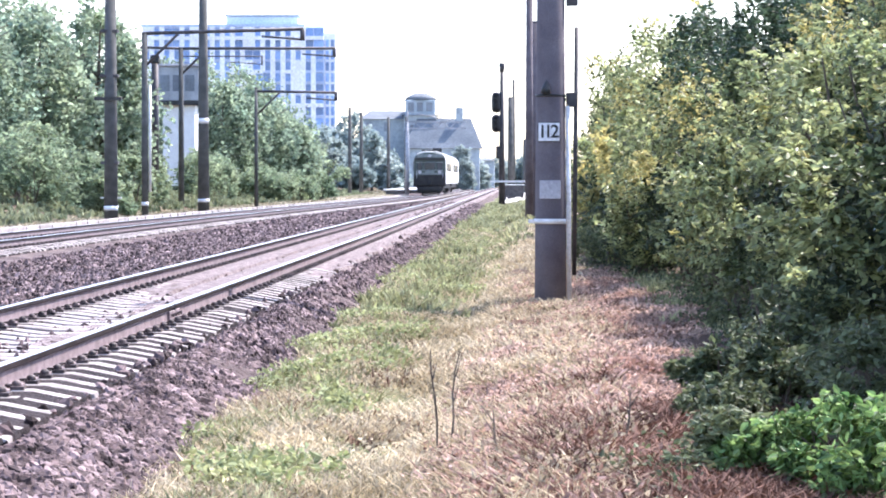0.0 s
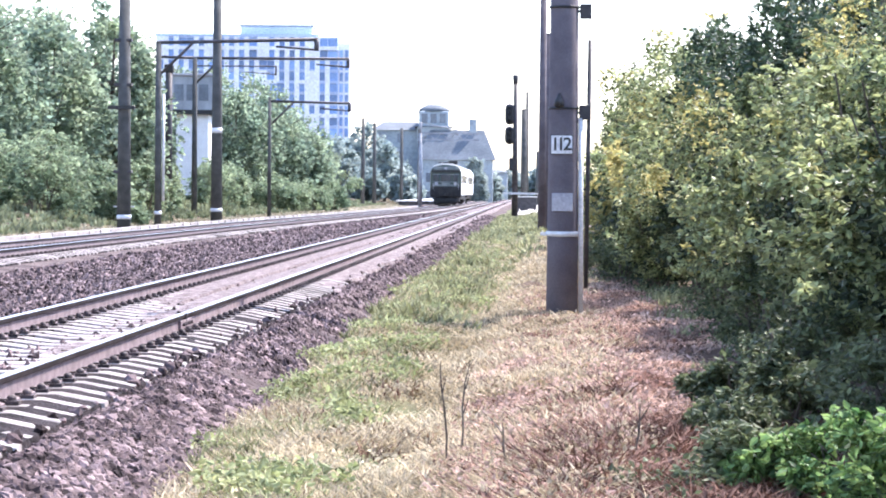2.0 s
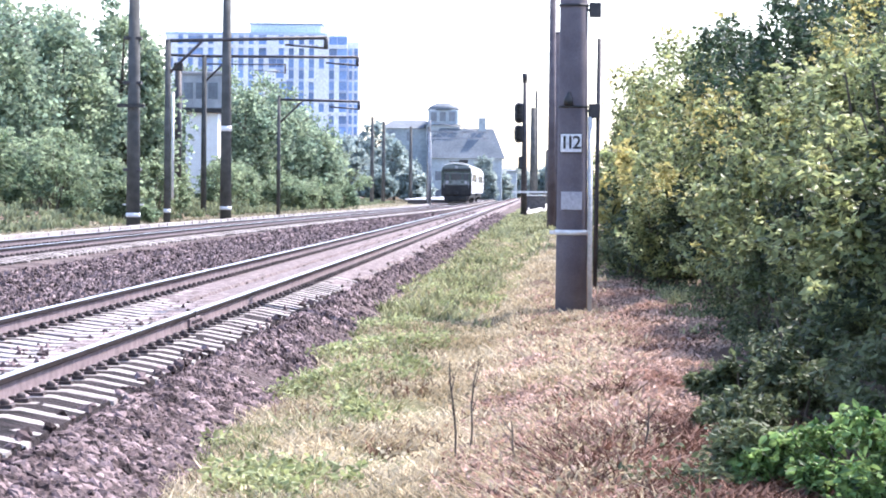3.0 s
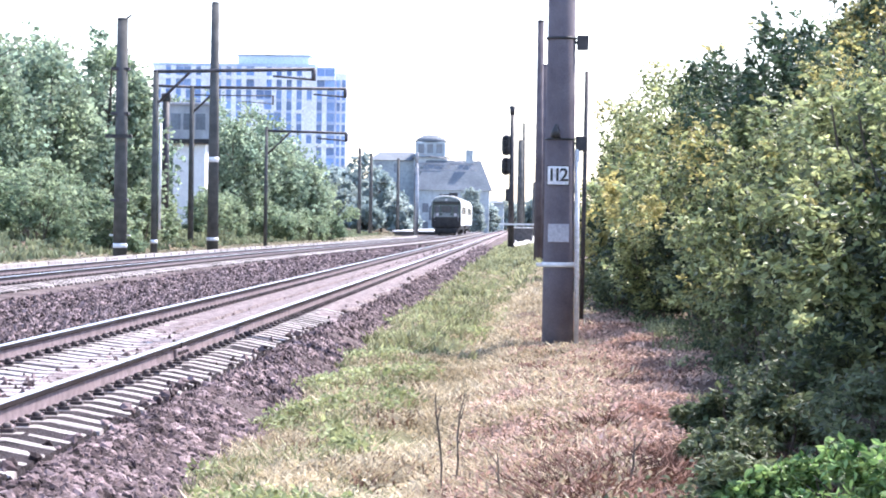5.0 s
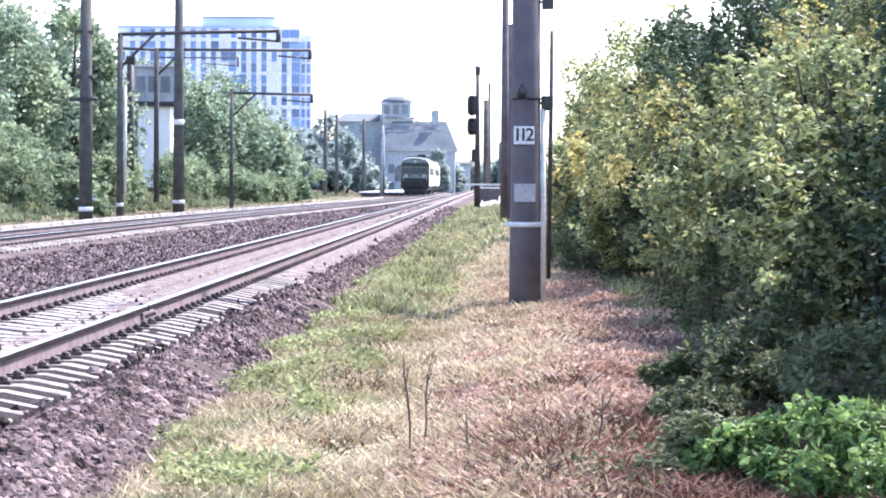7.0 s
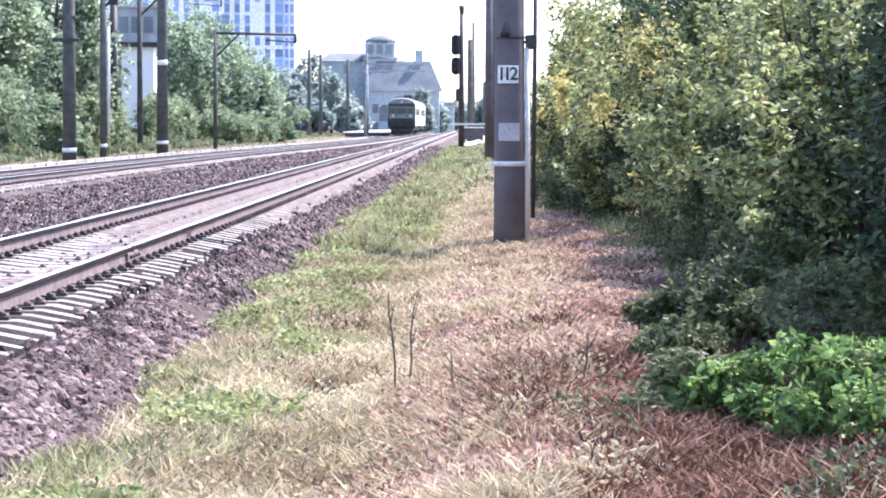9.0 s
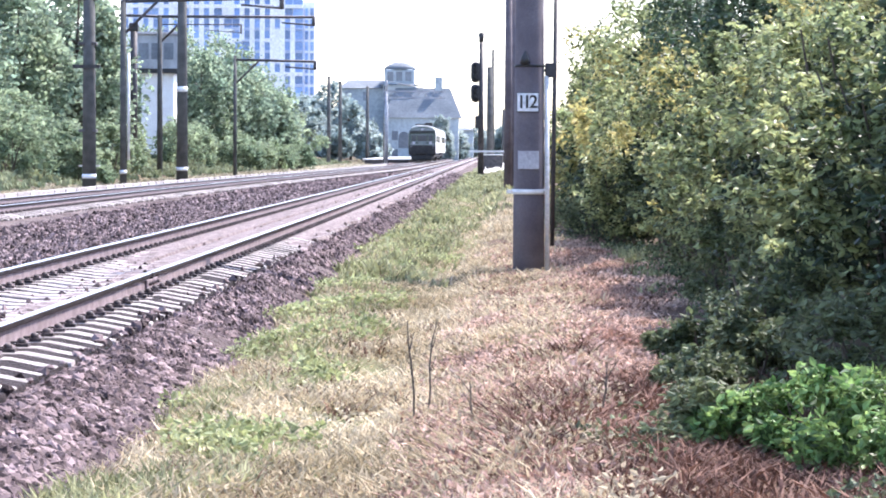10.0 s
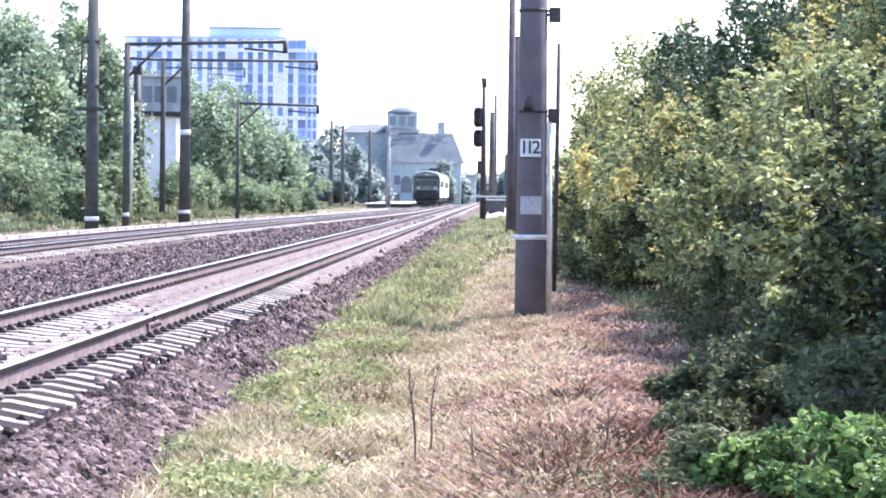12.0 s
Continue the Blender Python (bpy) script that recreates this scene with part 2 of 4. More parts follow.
# ---- the ground ----
XS = [-2500, -600, -150, -60, -26, -19.5, -15.4, -14.7, -14.2, -2.6, -2.2, -1.2, 0.0, 1.0, 2.5, 6, 40, 200, 2500]
ZS = [12, 8, 4, 2.0, 0.6, -0.42, -0.50, -0.55, -0.62, -0.62, -0.54, -0.50, -0.37, -0.33, -0.30, -0.2, 0.4, 2, 12]


def rise(y):
    """The line is all but level."""
    s = np.clip((np.asarray(y, float) - 52) / 208, 0, 1)
    return 0.02 * s * s * (3 - 2 * s)


def ground_z(x, y):
    x, y = np.asarray(x, float), np.asarray(y, float)
    z = np.interp(x, XS, ZS) + rise(y) * np.interp(x, [-22, -14], [0.3, 1.0])
    near = np.where((x > -2.5) & (x < 8), 1.0, 0.25)
    z = z + near * (0.05 * np.sin(x * 1.9 + y * 0.55) * np.sin(y * 0.43 + 1.0) + 0.025 * np.sin(x * 4.1 - y * 1.7))
    z = z + 0.16 * np.exp(-((x - 0.75) / 0.7) ** 2 - ((y - 18.9) / 5.9) ** 2)
    z = z - 0.12 * np.exp(-((x + 0.75) / 0.55) ** 2) * (y > 4)
    flat = np.exp(-((x - 0.47) / 0.8) ** 4 - ((y - 35.0) / 2.5) ** 4)
    return z * (1 - flat) - 0.44 * flat


def build_ground():
    xs = np.concatenate([[-2500, -900, -300, -120, -60], np.arange(-45, -14, 1.5), [-14.7, -14.3, -13, -10, -7, -4, -2.8],
                         np.arange(-2.6, 4, 0.15), np.arange(4, 12, 1.0), [16, 30, 60, 150, 500, 2500]])
    ys = np.concatenate([[-400, -100, -30, -8], np.arange(0, 58, 0.3), np.arange(58, 156, 2.0), np.arange(156, 420, 10.0), [520, 800, 1300, 2500, 4800]])
    gx, gy = np.meshgrid(xs, ys)
    gz = ground_z(gx, gy)
    nx, ny = len(xs), len(ys)
    i = np.arange(nx * ny).reshape(ny, nx)
    faces = np.stack([i[:-1, :-1], i[:-1, 1:], i[1:, 1:], i[1:, :-1]], -1).reshape(-1, 4)
    ob = mesh_np("ground", np.stack([gx, gy, gz], -1).reshape(-1, 3), faces, M_GROUND, smooth=True)
    return tagged(ob, "trodden earth with dry grass sloping down to the railway", "ground", kind="structure")


# ---- the railway ----
T1 = -4.36


def track2(y):
    s = min(max((y - 58) / 182, 0), 1)
    s = s * s * (3 - 2 * s)
    return -11.8 + 3.34 * s


def rail_mesh(name, xc, y0, y1, step, parent):
    """Flat-bottomed rail: foot, web and head; the running surface is a strip of its own."""
    prof = [(-0.075, -0.180), (0.075, -0.180), (0.075, -0.170), (0.016, -0.150), (0.012, -0.055), (0.037, -0.040), (0.037, -0.006),
            (-0.037, -0.006), (-0.037, -0.040), (-0.012, -0.055), (-0.016, -0.150), (-0.075, -0.170)]
    ys = np.arange(y0, y1 + step / 2, step)
    p = np.array(prof)
    verts = np.array([[xc(y) + px, y, pz + rise(y)] for y in ys for px, pz in p])
    k, m = len(prof), len(ys)
    faces = [[a * k + j, a * k + (j + 1) % k, (a + 1) * k + (j + 1) % k, (a + 1) * k + j] for a in range(m - 1) for j in range(k)]
    rail = mesh_np(name, verts, faces, M_RAIL, parent)
    # Head sides and undersides are coloured dark for the shadow line below the head.
    rail.data.materials.append(M_RAIL_SHADE)
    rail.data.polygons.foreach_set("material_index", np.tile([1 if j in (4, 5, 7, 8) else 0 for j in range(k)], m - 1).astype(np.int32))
    h = [(-0.035, -0.004), (-0.028, 0.0), (0.028, 0.0), (0.035, -0.004)]
    verts = np.array([[xc(y) + px, y, pz + rise(y)] for y in ys for px, pz in h])
    faces = [[a * 4 + j, a * 4 + j + 1, (a + 1) * 4 + j + 1, (a + 1) * 4 + j] for a in range(m - 1) for j in range(3)]
    head = mesh_np("running_surface", verts, faces, M_HEAD, rail)
    head["label"] = "polished steel running surface"
    return rail


def sleeper_bm():
    """Concrete sleeper, waisted in the middle, with sloping ends; top of the rail seat at z = 0."""
    bm = bmesh.new()
    secs = [(-1.35, -0.06, 0.08), (-1.02, 0.0, 0.09), (-0.55, 0.0, 0.095), (-0.25, -0.035, 0.085),
            (0.25, -0.035, 0.085), (0.55, 0.0, 0.095), (1.02, 0.0, 0.09), (1.35, -0.06, 0.08)]
    rings = [[bm.verts.new(v) for v in ((x, -w - 0.03, -0.23), (x, w + 0.03, -0.23), (x, w, top - 0.012), (x, w - 0.02, top),
                                         (x, -w + 0.02, top), (x, -w, top - 0.012))] for x, top, w in secs]
    for a, b in zip(rings, rings[1:]):
        for k in range(6):
            bm.faces.new((a[k], b[k], b[(k + 1) % 6], a[(k + 1) % 6]))
    bm.faces.new(rings[0])
    bm.faces.new(rings[-1][::-1])
    bmesh.ops.recalc_face_normals(bm, faces=bm.faces[:])
    return bm


def clip_bm():
    bm = bmesh.new()
    for side in (1, -1):
        box(bm, *sorted((0.075 * side, 0.165 * side))[:1], -0.06, -0.012, *sorted((0.075 * side, 0.165 * side))[1:], 0.06, 0.012)
        tube(bm, [(0.105 * side, 0, 0.0), (0.105 * side, 0, 0.035), (0.105 * side, 0, 0.05)], [0.036, 0.034, 0.018], 7)
        box(bm, *sorted((0.03 * side, 0.085 * side))[:1], -0.045, 0.012, *sorted((0.03 * side, 0.085 * side))[1:], 0.045, 0.026)
    return bm


def as_mesh(bm, name, material):
    me = bpy.data.meshes.new(name)
    bm.to_mesh(me)
    bm.free()
    me.materials.append(material)
    return me


def build_track(label, xc, y0, y1, parts_from, parts_to):
    track = tagged(empty("railway_track", pose(0, 0, 0)), label, "railway track", "railway tracks", "structure")
    for side in (-0.795, 0.795):
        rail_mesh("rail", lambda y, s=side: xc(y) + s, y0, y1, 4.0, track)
    sl, cl = as_mesh(sleeper_bm(), "sleeper", M_SLEEP), as_mesh(clip_bm(), "rail_clip", M_CLIP)
    rng = random.Random(5)
    sv = np.array([v.co[:] for v in sl.vertices])
    far_v = []
    far_n, far_c = 0, []
    y = y0 + 0.3
    clips = 0
    while y < y1:
        z, tilt = float(rise(y)) - 0.180 + rng.uniform(-0.003, 0.003), rng.uniform(-0.5, 0.5)
        x = xc(y) + rng.uniform(-0.02, 0.02)
        if parts_from <= y <= parts_to:
            share("sleeper", sl, track, pose(x, y + rng.uniform(-0.015, 0.015), z, 0, rng.uniform(-0.1, 0.1), tilt))
            if y < parts_from + 80:
                for s in (-0.795, 0.795):
                    share("rail_clip", cl, track, pose(xc(y) + s, y, float(rise(y)) - 0.165))
        else:
            far_v.append(sv + np.array([x, y, z]))
            far_n += 1
        if y >= parts_from + 80 or y < parts_from:
            far_c += [[xc(y) + s + a, y + b, float(rise(y)) - 0.177 + c] for s in (-0.795, 0.795) for c in (0.0, 0.05) for a, b in ((0.03, -0.07), (0.17, -0.07), (0.17, 0.07), (0.03, 0.07))]
        y += 0.525
    if far_c:
        f = np.array([(4, 5, 6, 7), (0, 1, 5, 4), (1, 2, 6, 5), (2, 3, 7, 6), (3, 0, 4, 7)])
        ob = mesh_np("far_rail_clips", far_c, np.concatenate([f + 8 * i for i in range(len(far_c) // 8)]), M_CLIP, track)
        tagged(ob, kind="stuff")
    if far_n:
        polys = [list(p.vertices) for p in sl.polygons]
        quads = np.array([p for p in polys if len(p) == 4])
        n = len(sv)
        faces = np.concatenate([quads + n * i for i in range(far_n)])
        ob = mesh_np("far_sleepers", np.concatenate(far_v), faces, M_SLEEP, track)
        tagged(ob, kind="stuff")
    return track


def fishplate(x, y):
    """A bolted rail joint on the near rail."""
    joint = tagged(empty("rail_joint", pose(x, y, -0.10)), "rusty bolted fishplate joint on the rail", "rail joint")
    part("fishplate", cubed(0.016, -0.4, -0.045, 0.045, 0.4, 0.04, 0.006), M_RAIL, joint)
    for dy in (-0.3, -0.1, 0.1, 0.3):
        part("bolt", rod((0.04, dy, 0), (0.075, dy, 0), 0.018, sides=6), M_CLIP, joint)
    part("gap", cubed(-0.039, -0.014, -0.07, 0.047, 0.014, 0.1025), M_BLACK, joint)


def build_ballast():
    """One bed under both tracks, with shoulders, cribs lying just below the tops of the sleepers, and a dip between."""
    xs = np.array([-14.9, -14.2, -13.7, -13.2, -12.5, -11.8, -11.0, -10.3, -9.6, -8.8, -8.0, -7.3, -6.6, -6.0, -5.4, -4.85, -4.36, -3.87, -3.4, -3.0, -2.85, -2.6, -2.3, -2.05])
    zs = np.array([-0.62, -0.50, -0.29, -0.27, -0.28, -0.29, -0.28, -0.28, -0.34, -0.40, -0.42, -0.37, -0.31, -0.32, -0.32, -0.26, -0.245, -0.26, -0.32, -0.32, -0.315, -0.41, -0.54, -0.68])
    ys = np.concatenate([[-150, -60], np.arange(-42, 78, 0.35), np.arange(78, 546, 5.0)])
    gx, gy = np.meshgrid(xs, ys)
    gz = np.tile(zs, (len(ys), 1)) + rise(gy) + 0.006 * np.sin(gx * 5 + gy * 2.3) * np.sin(gy * 1.7)
    gx = gx + np.where(gx > -2.9, 0.10 * np.sin(gy * 0.9) + 0.06 * np.sin(gy * 2.3), 0)
    i = np.arange(gx.size).reshape(gx.shape)
    faces = np.stack([i[:-1, :-1], i[:-1, 1:], i[1:, 1:], i[1:, :-1]], -1).reshape(-1, 4)
    ob = mesh_np("ballast", np.stack([gx, gy, gz], -1).reshape(-1, 3), faces, M_BED, smooth=True)
    tagged(ob, "purple-grey crushed stone ballast under the railway tracks", "ballast", kind="structure")
    ys = np.concatenate([np.arange(-42, 90, 0.5), np.arange(90, 530, 8.0)])
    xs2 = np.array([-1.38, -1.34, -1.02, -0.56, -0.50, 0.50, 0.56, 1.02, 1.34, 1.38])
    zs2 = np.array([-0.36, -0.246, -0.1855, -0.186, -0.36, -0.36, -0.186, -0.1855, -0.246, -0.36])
    for lo, hi, start in ((-0.08, 0.62, 0.0), (-0.70, -0.12, 30.0), (0.64, 0.70, 30.0), (0.90, 1.42, 37.0)):
        gy = ys[ys > start - 5]
        rows = []
        for y in gy:
            full = min(1.0, max(0.45 + 0.2 * math.sin(y * 1.1) + 0.15 * math.sin(y * 2.7), (y - 28) / 6)) if start == 0.0 else min(1.0, max(0.0, (y - start + 1.6 * math.sin(y * 1.9) + 1.1 * math.sin(y * 4.3)) / 5))
            top = -0.262 + 0.088 * full + float(rise(y))
            wave = 0.04 * math.sin(y * 0.7) + 0.02 * math.sin(y * 2.9)
            out = 0.10 * math.sin(y * 1.3) if hi > 1 else 0.0
            rows += [(T1 + lo, y, top - 0.10), (T1 + lo + 0.03, y, top), (T1 + hi - 0.06 + out, y, top + (0.012 if hi < 1 else -0.03)), (T1 + hi + out + wave * (hi > 1), y, top - 0.14)]
        i = np.arange(len(rows)).reshape(len(gy), 4)
        ob = mesh_np("dusty_gravel", rows, np.stack([i[:-1, :-1], i[:-1, 1:], i[1:, 1:], i[1:, :-1]], -1).reshape(-1, 4), M_DUST)
        tagged(ob, "pale dusty gravel lying over the sleepers of the near track", "gravel", kind="structure")
    # Crib strips coloured near-black stand for the shade between sleepers.
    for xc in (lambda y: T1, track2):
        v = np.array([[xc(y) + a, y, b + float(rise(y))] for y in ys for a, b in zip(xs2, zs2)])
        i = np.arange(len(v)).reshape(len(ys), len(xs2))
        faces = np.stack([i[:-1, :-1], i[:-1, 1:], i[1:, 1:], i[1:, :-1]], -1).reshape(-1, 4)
        ob = mesh_np("crib_ballast", v, faces, M_CRIB_SHADE)
        tagged(ob, "ballast between the sleepers, coloured black for shade", "ballast", kind="structure")
    return xs, zs


def icosa():
    p = (1 + 5 ** 0.5) / 2
    v = np.array([(-1, p, 0), (1, p, 0), (-1, -p, 0), (1, -p, 0), (0, -1, p), (0, 1, p), (0, -1, -p), (0, 1, -p), (p, 0, -1), (p, 0, 1), (-p, 0, -1), (-p, 0, 1)], float)
    f = np.array([(0, 11, 5), (0, 5, 1), (0, 1, 7), (0, 7, 10), (0, 10, 11), (1, 5, 9), (5, 11, 4), (11, 10, 2), (10, 7, 6), (7, 1, 8),
                  (3, 9, 4), (3, 4, 2), (3, 2, 6), (3, 6, 8), (3, 8, 9), (4, 9, 5), (2, 4, 11), (6, 2, 10), (8, 6, 7), (9, 8, 1)])
    return v / np.linalg.norm(v[0]), f


def octa():
    v = np.array([(1, 0, 0), (-1, 0, 0), (0, 1, 0), (0, -1, 0), (0, 0, 1), (0, 0, -1)], float)
    f = np.array([(0, 2, 4), (2, 1, 4), (1, 3, 4), (3, 0, 4), (2, 0, 5), (1, 2, 5), (3, 1, 5), (0, 3, 5)])
    return v, f


def scatter_stones(xs, zs, n, y0, y1, power, near_share, big, solid, seed):
    """Loose stones on the bed, off the rails and the sleepers; near_share lies on the shoulder."""
    rng = np.random.default_rng(seed)
    iv, jf = solid
    k = len(iv)
    y = y0 + (y1 - y0) * rng.random(n) ** power
    x = np.where(rng.random(n) < near_share, rng.uniform(-3.3, -2.05, n), rng.uniform(-9.8, -3.2, n))
    z = np.interp(x, xs, zs) + rise(y)
    off = np.abs(x - T1)
    ends = (off > 1.08) & (x > T1)
    z = np.where(ends & (off < 1.34), np.maximum(z, -0.245 + rise(y)), z)
    keep = ~((off < 1.38) & (off > 0.5)) | (ends & (rng.random(n) < np.interp(off, [1.08, 1.3, 1.42], [0.0, 0.02, 0.35])))
    keep &= (off > 0.6) | (rng.random(n) < 0.3)
    keep &= np.abs(x - np.array([track2(v) for v in y])) > 1.45
    x, y, z = x[keep], y[keep], z[keep]
    n = len(x)
    s = rng.uniform(0.022, 0.050, n) * big * (1 + 0.009 * (y - y0))
    v = iv[None] * (1 + rng.uniform(-0.28, 0.28, (n, k, 1)))
    v = v * (s[:, None, None] * rng.uniform(0.65, 1.25, (n, 1, 3)))
    a, b = rng.uniform(0, 6.28, n)[:, None], rng.uniform(-0.8, 0.8, n)[:, None]
    vx, vy = v[..., 0] * np.cos(a) - v[..., 1] * np.sin(a), v[..., 0] * np.sin(a) + v[..., 1] * np.cos(a)
    vy, vz = vy * np.cos(b) - v[..., 2] * np.sin(b), vy * np.sin(b) + v[..., 2] * np.cos(b)
    v = np.stack([vx + x[:, None], vy + y[:, None], vz + (z + s * 0.25)[:, None]], -1)
    faces = (jf[None] + k * np.arange(n)[:, None, None]).reshape(-1, 3)
    ob = mesh_np("ballast_stones", v.reshape(-1, 3), faces, M_STONE)
    tagged(ob, "loose purple-grey crushed stones on the track bed", "gravel", kind="stuff")


def haze_patch(x0, x1, y0, y1, seed):
    """Pale sheet with a ragged rim on the ground, coloured to paint haze."""
    xs, ys = np.linspace(x0, x1, 14), np.arange(y0, y1, 4.0)
    gx, gy = np.meshgrid(xs, ys)
    gx = gx + 0.5 * np.sin(gy * 0.21 + seed) * np.sin(np.linspace(0, math.pi, 14))
    gz = ground_z(gx, gy) + 0.05
    gz[:, [0, -1]] -= 0.12
    gz[[0, -1], :] -= 0.12
    i = np.arange(gx.size).reshape(gx.shape)
    ob = mesh_np("sandy_ground", np.stack([gx, gy, gz], -1).reshape(-1, 3), np.stack([i[:-1, :-1], i[:-1, 1:], i[1:, 1:], i[1:, :-1]], -1).reshape(-1, 4), M_HAZE_GROUND, smooth=True)
    tagged(ob, "pale ground sheet painted for haze beside the far tracks", "ground", kind="structure")


def build_trough():
    """Pale concrete kerb blocks along the far side of the second track."""
    kerb = tagged(empty("cable_trough", pose(0, 0, 0)), "pale concrete cable trough along the far track", "cable trough", kind="structure")
    me = as_mesh(cubed(-0.11, -0.998, -0.42, 0.11, 0.998, 0.0, 0.012), "trough_block", M_SLEEP)
    for k in range(104):
        y = 54 + 2.0 * k
        share("trough_block", me, kerb, pose(track2(y) - 2.8, y, float(rise(y)) - 0.06 + 0.01 * math.sin(k * 2.1), 0, 0, 0.4 * math.sin(k * 1.3)))


# ---- vegetation ----
def leaf_mesh(name, pts, size, material, parent, seed, droop=0.3, slim=0.55):
    """Small folded leaves at pts, each an island of its own."""
    rng = np.random.default_rng(seed)
    n = len(pts)
    d = rng.normal(size=(n, 3))
    d[:, 2] = 0.55 * d[:, 2] - droop
    d /= np.linalg.norm(d, axis=1)[:, None]
    w = np.cross(d, rng.normal(size=(n, 3)) + np.array([0, 0, 0.7]))
    w /= np.linalg.norm(w, axis=1)[:, None] + 1e-9
    nrm = np.cross(d, w)
    s = (size * rng.uniform(0.6, 1.4, n))[:, None]
    tip, fold, half = s * d, s * 0.12 * nrm, s * slim * 0.5 * w
    v = np.stack([pts, pts + 0.32 * tip + half + fold, pts + 0.68 * tip + 0.72 * half + fold, pts + tip,
                  pts + 0.68 * tip - 0.72 * half + fold, pts + 0.32 * tip - half + fold], 1)
    k = 6 * np.arange(n)[:, None]
    f = np.concatenate([k + np.array([[0, 1, 2, 3]]), k + np.array([[0, 3, 4, 5]])])
    return mesh_np(name, v.reshape(-1, 3), f, material, parent)


def crown_points(rng, n, centre, radii, clumps, spread, low=-0.9, hollow=0.55):
    """Points gathered in clumps over an uneven ellipsoid, thinner towards its middle."""
    d = rng.normal(size=(clumps, 3))
    d /= np.linalg.norm(d, axis=1)[:, None]
    d[:, 2] = np.where(d[:, 2] < low, -d[:, 2], d[:, 2])
    r = hollow + (1.08 - hollow) * rng.random(clumps) ** 0.6
    c = d * r[:, None] * np.asarray(radii) * (1 + 0.16 * np.sin(5 * d[:, :1] + 3 * d[:, 2:]))
    k = rng.integers(0, clumps, n)
    size = spread * rng.uniform(0.45, 1.25, clumps)
    return np.asarray(centre) + c[k] + np.clip(rng.normal(size=(n, 3)), -1.5, 1.5) * size[k][:, None]


def shoot_points(rng, n, centre, radii, shoots, length, width, inner=0.7):
    """Points along leafy shoots that point outwards and up from the skin of an uneven ellipsoid."""
    d = rng.normal(size=(shoots, 3))
    d /= np.linalg.norm(d, axis=1)[:, None]
    d[:, 2] = np.where(d[:, 2] < -0.8, -d[:, 2], d[:, 2])
    lump = 1 + 0.20 * np.sin(4 * d[:, 0] + 3 * d[:, 2] + rng.uniform(0, 6)) + 0.10 * np.sin(7 * d[:, 1] - 5 * d[:, 2] + rng.uniform(0, 6))
    r = (inner + (1.0 - inner) * rng.random(shoots) ** 0.6) * lump
    c = d * r[:, None] * np.asarray(radii)
    open_gap = np.sin(c @ np.array([3.1, 1.3, 2.2]) + rng.uniform(0, 6)) + np.sin(c @ np.array([-1.7, 2.9, 3.3]) + rng.uniform(0, 6)) < -0.55
    c, d = c[~open_gap], d[~open_gap]
    shoots = len(c)
    way = 0.75 * d + np.array([0, 0, 0.65]) + rng.normal(0, 0.3, (shoots, 3))
    way /= np.linalg.norm(way, axis=1)[:, None]
    k = rng.integers(0, shoots, n)
    t = rng.random(n)
    ln, wd = length * rng.uniform(0.5, 1.4, shoots)[k], width * rng.uniform(0.6, 1.3, shoots)[k]
    side = np.clip(rng.normal(size=(n, 3)), -1.8, 1.8) * (wd * (1.05 - 0.8 * t))[:, None]
    side[:, 2] *= 0.6
    return np.asarray(centre) + c[k] + way[k] * (ln * (t - 0.45))[:, None] + side


def bush(x, y, rx, ry, h, n, size, material, label, seed, stems=7, group="hedge bushes", category="bush", name="bush", sub=None, hollow=0.5, core=0.0, skirt=0.02):
    rng = np.random.default_rng(seed)
    z = float(ground_z(x, y))
    ob = tagged(empty(name, pose(x, y, z)), label, category, group)
    for k in range(stems):
        a, lean = rng.uniform(0, 6.28), rng.uniform(0.15, 0.75)
        base = Vector((0.15 * rx * math.cos(a), 0.15 * ry * math.sin(a), -0.1))
        top = Vector((lean * rx * math.cos(a), lean * ry * math.sin(a), h * rng.uniform(0.65, 0.92)))
        mid = base.lerp(top, 0.5) + Vector((rng.uniform(-0.1, 0.1), rng.uniform(-0.1, 0.1), 0.08 * h))
        r = 0.012 + 0.008 * h * rng.uniform(0.6, 1.2)
        part("stem", tube(bmesh.new(), [base, mid, top], [r, r * 0.7, r * 0.25], 5), M_BARK, ob, "thin grey-brown stem")
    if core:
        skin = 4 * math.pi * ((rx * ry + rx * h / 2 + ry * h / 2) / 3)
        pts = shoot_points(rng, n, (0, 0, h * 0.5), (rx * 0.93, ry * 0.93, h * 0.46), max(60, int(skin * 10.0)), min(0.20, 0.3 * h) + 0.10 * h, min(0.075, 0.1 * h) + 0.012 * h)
        # Inner leaves get a darker colour so gaps between shoots read as shade.
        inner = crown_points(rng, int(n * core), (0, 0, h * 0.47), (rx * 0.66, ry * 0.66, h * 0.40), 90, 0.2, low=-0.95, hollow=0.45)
        leaf_mesh("inner_leaves", inner[inner[:, 2] > skirt + 0.05], size * 1.15, M_INNER, ob, seed + 5)["label"] = "inner leaves coloured dark for shade"
    else:
        pts = crown_points(rng, n, (0, 0, h * 0.5), (rx * 0.95, ry * 0.95, h * 0.46), max(34, int(n / 480 * max(1.0, h / 2.6))), min(0.115 * (rx + h) / 2 + 0.01, 0.27), low=-0.95, hollow=hollow)
    pts = pts[pts[:, 2] > skirt]
    if sub and sub[1] > 0:
        patch = np.sin(pts[:, 0] * 2.1 + seed) + np.sin(pts[:, 1] * 1.7 + 2 * seed) + np.sin(pts[:, 2] * 2.6 + 3 * seed) + rng.normal(0, 0.5, len(pts))
        pick = patch > np.quantile(patch, 1 - sub[1])
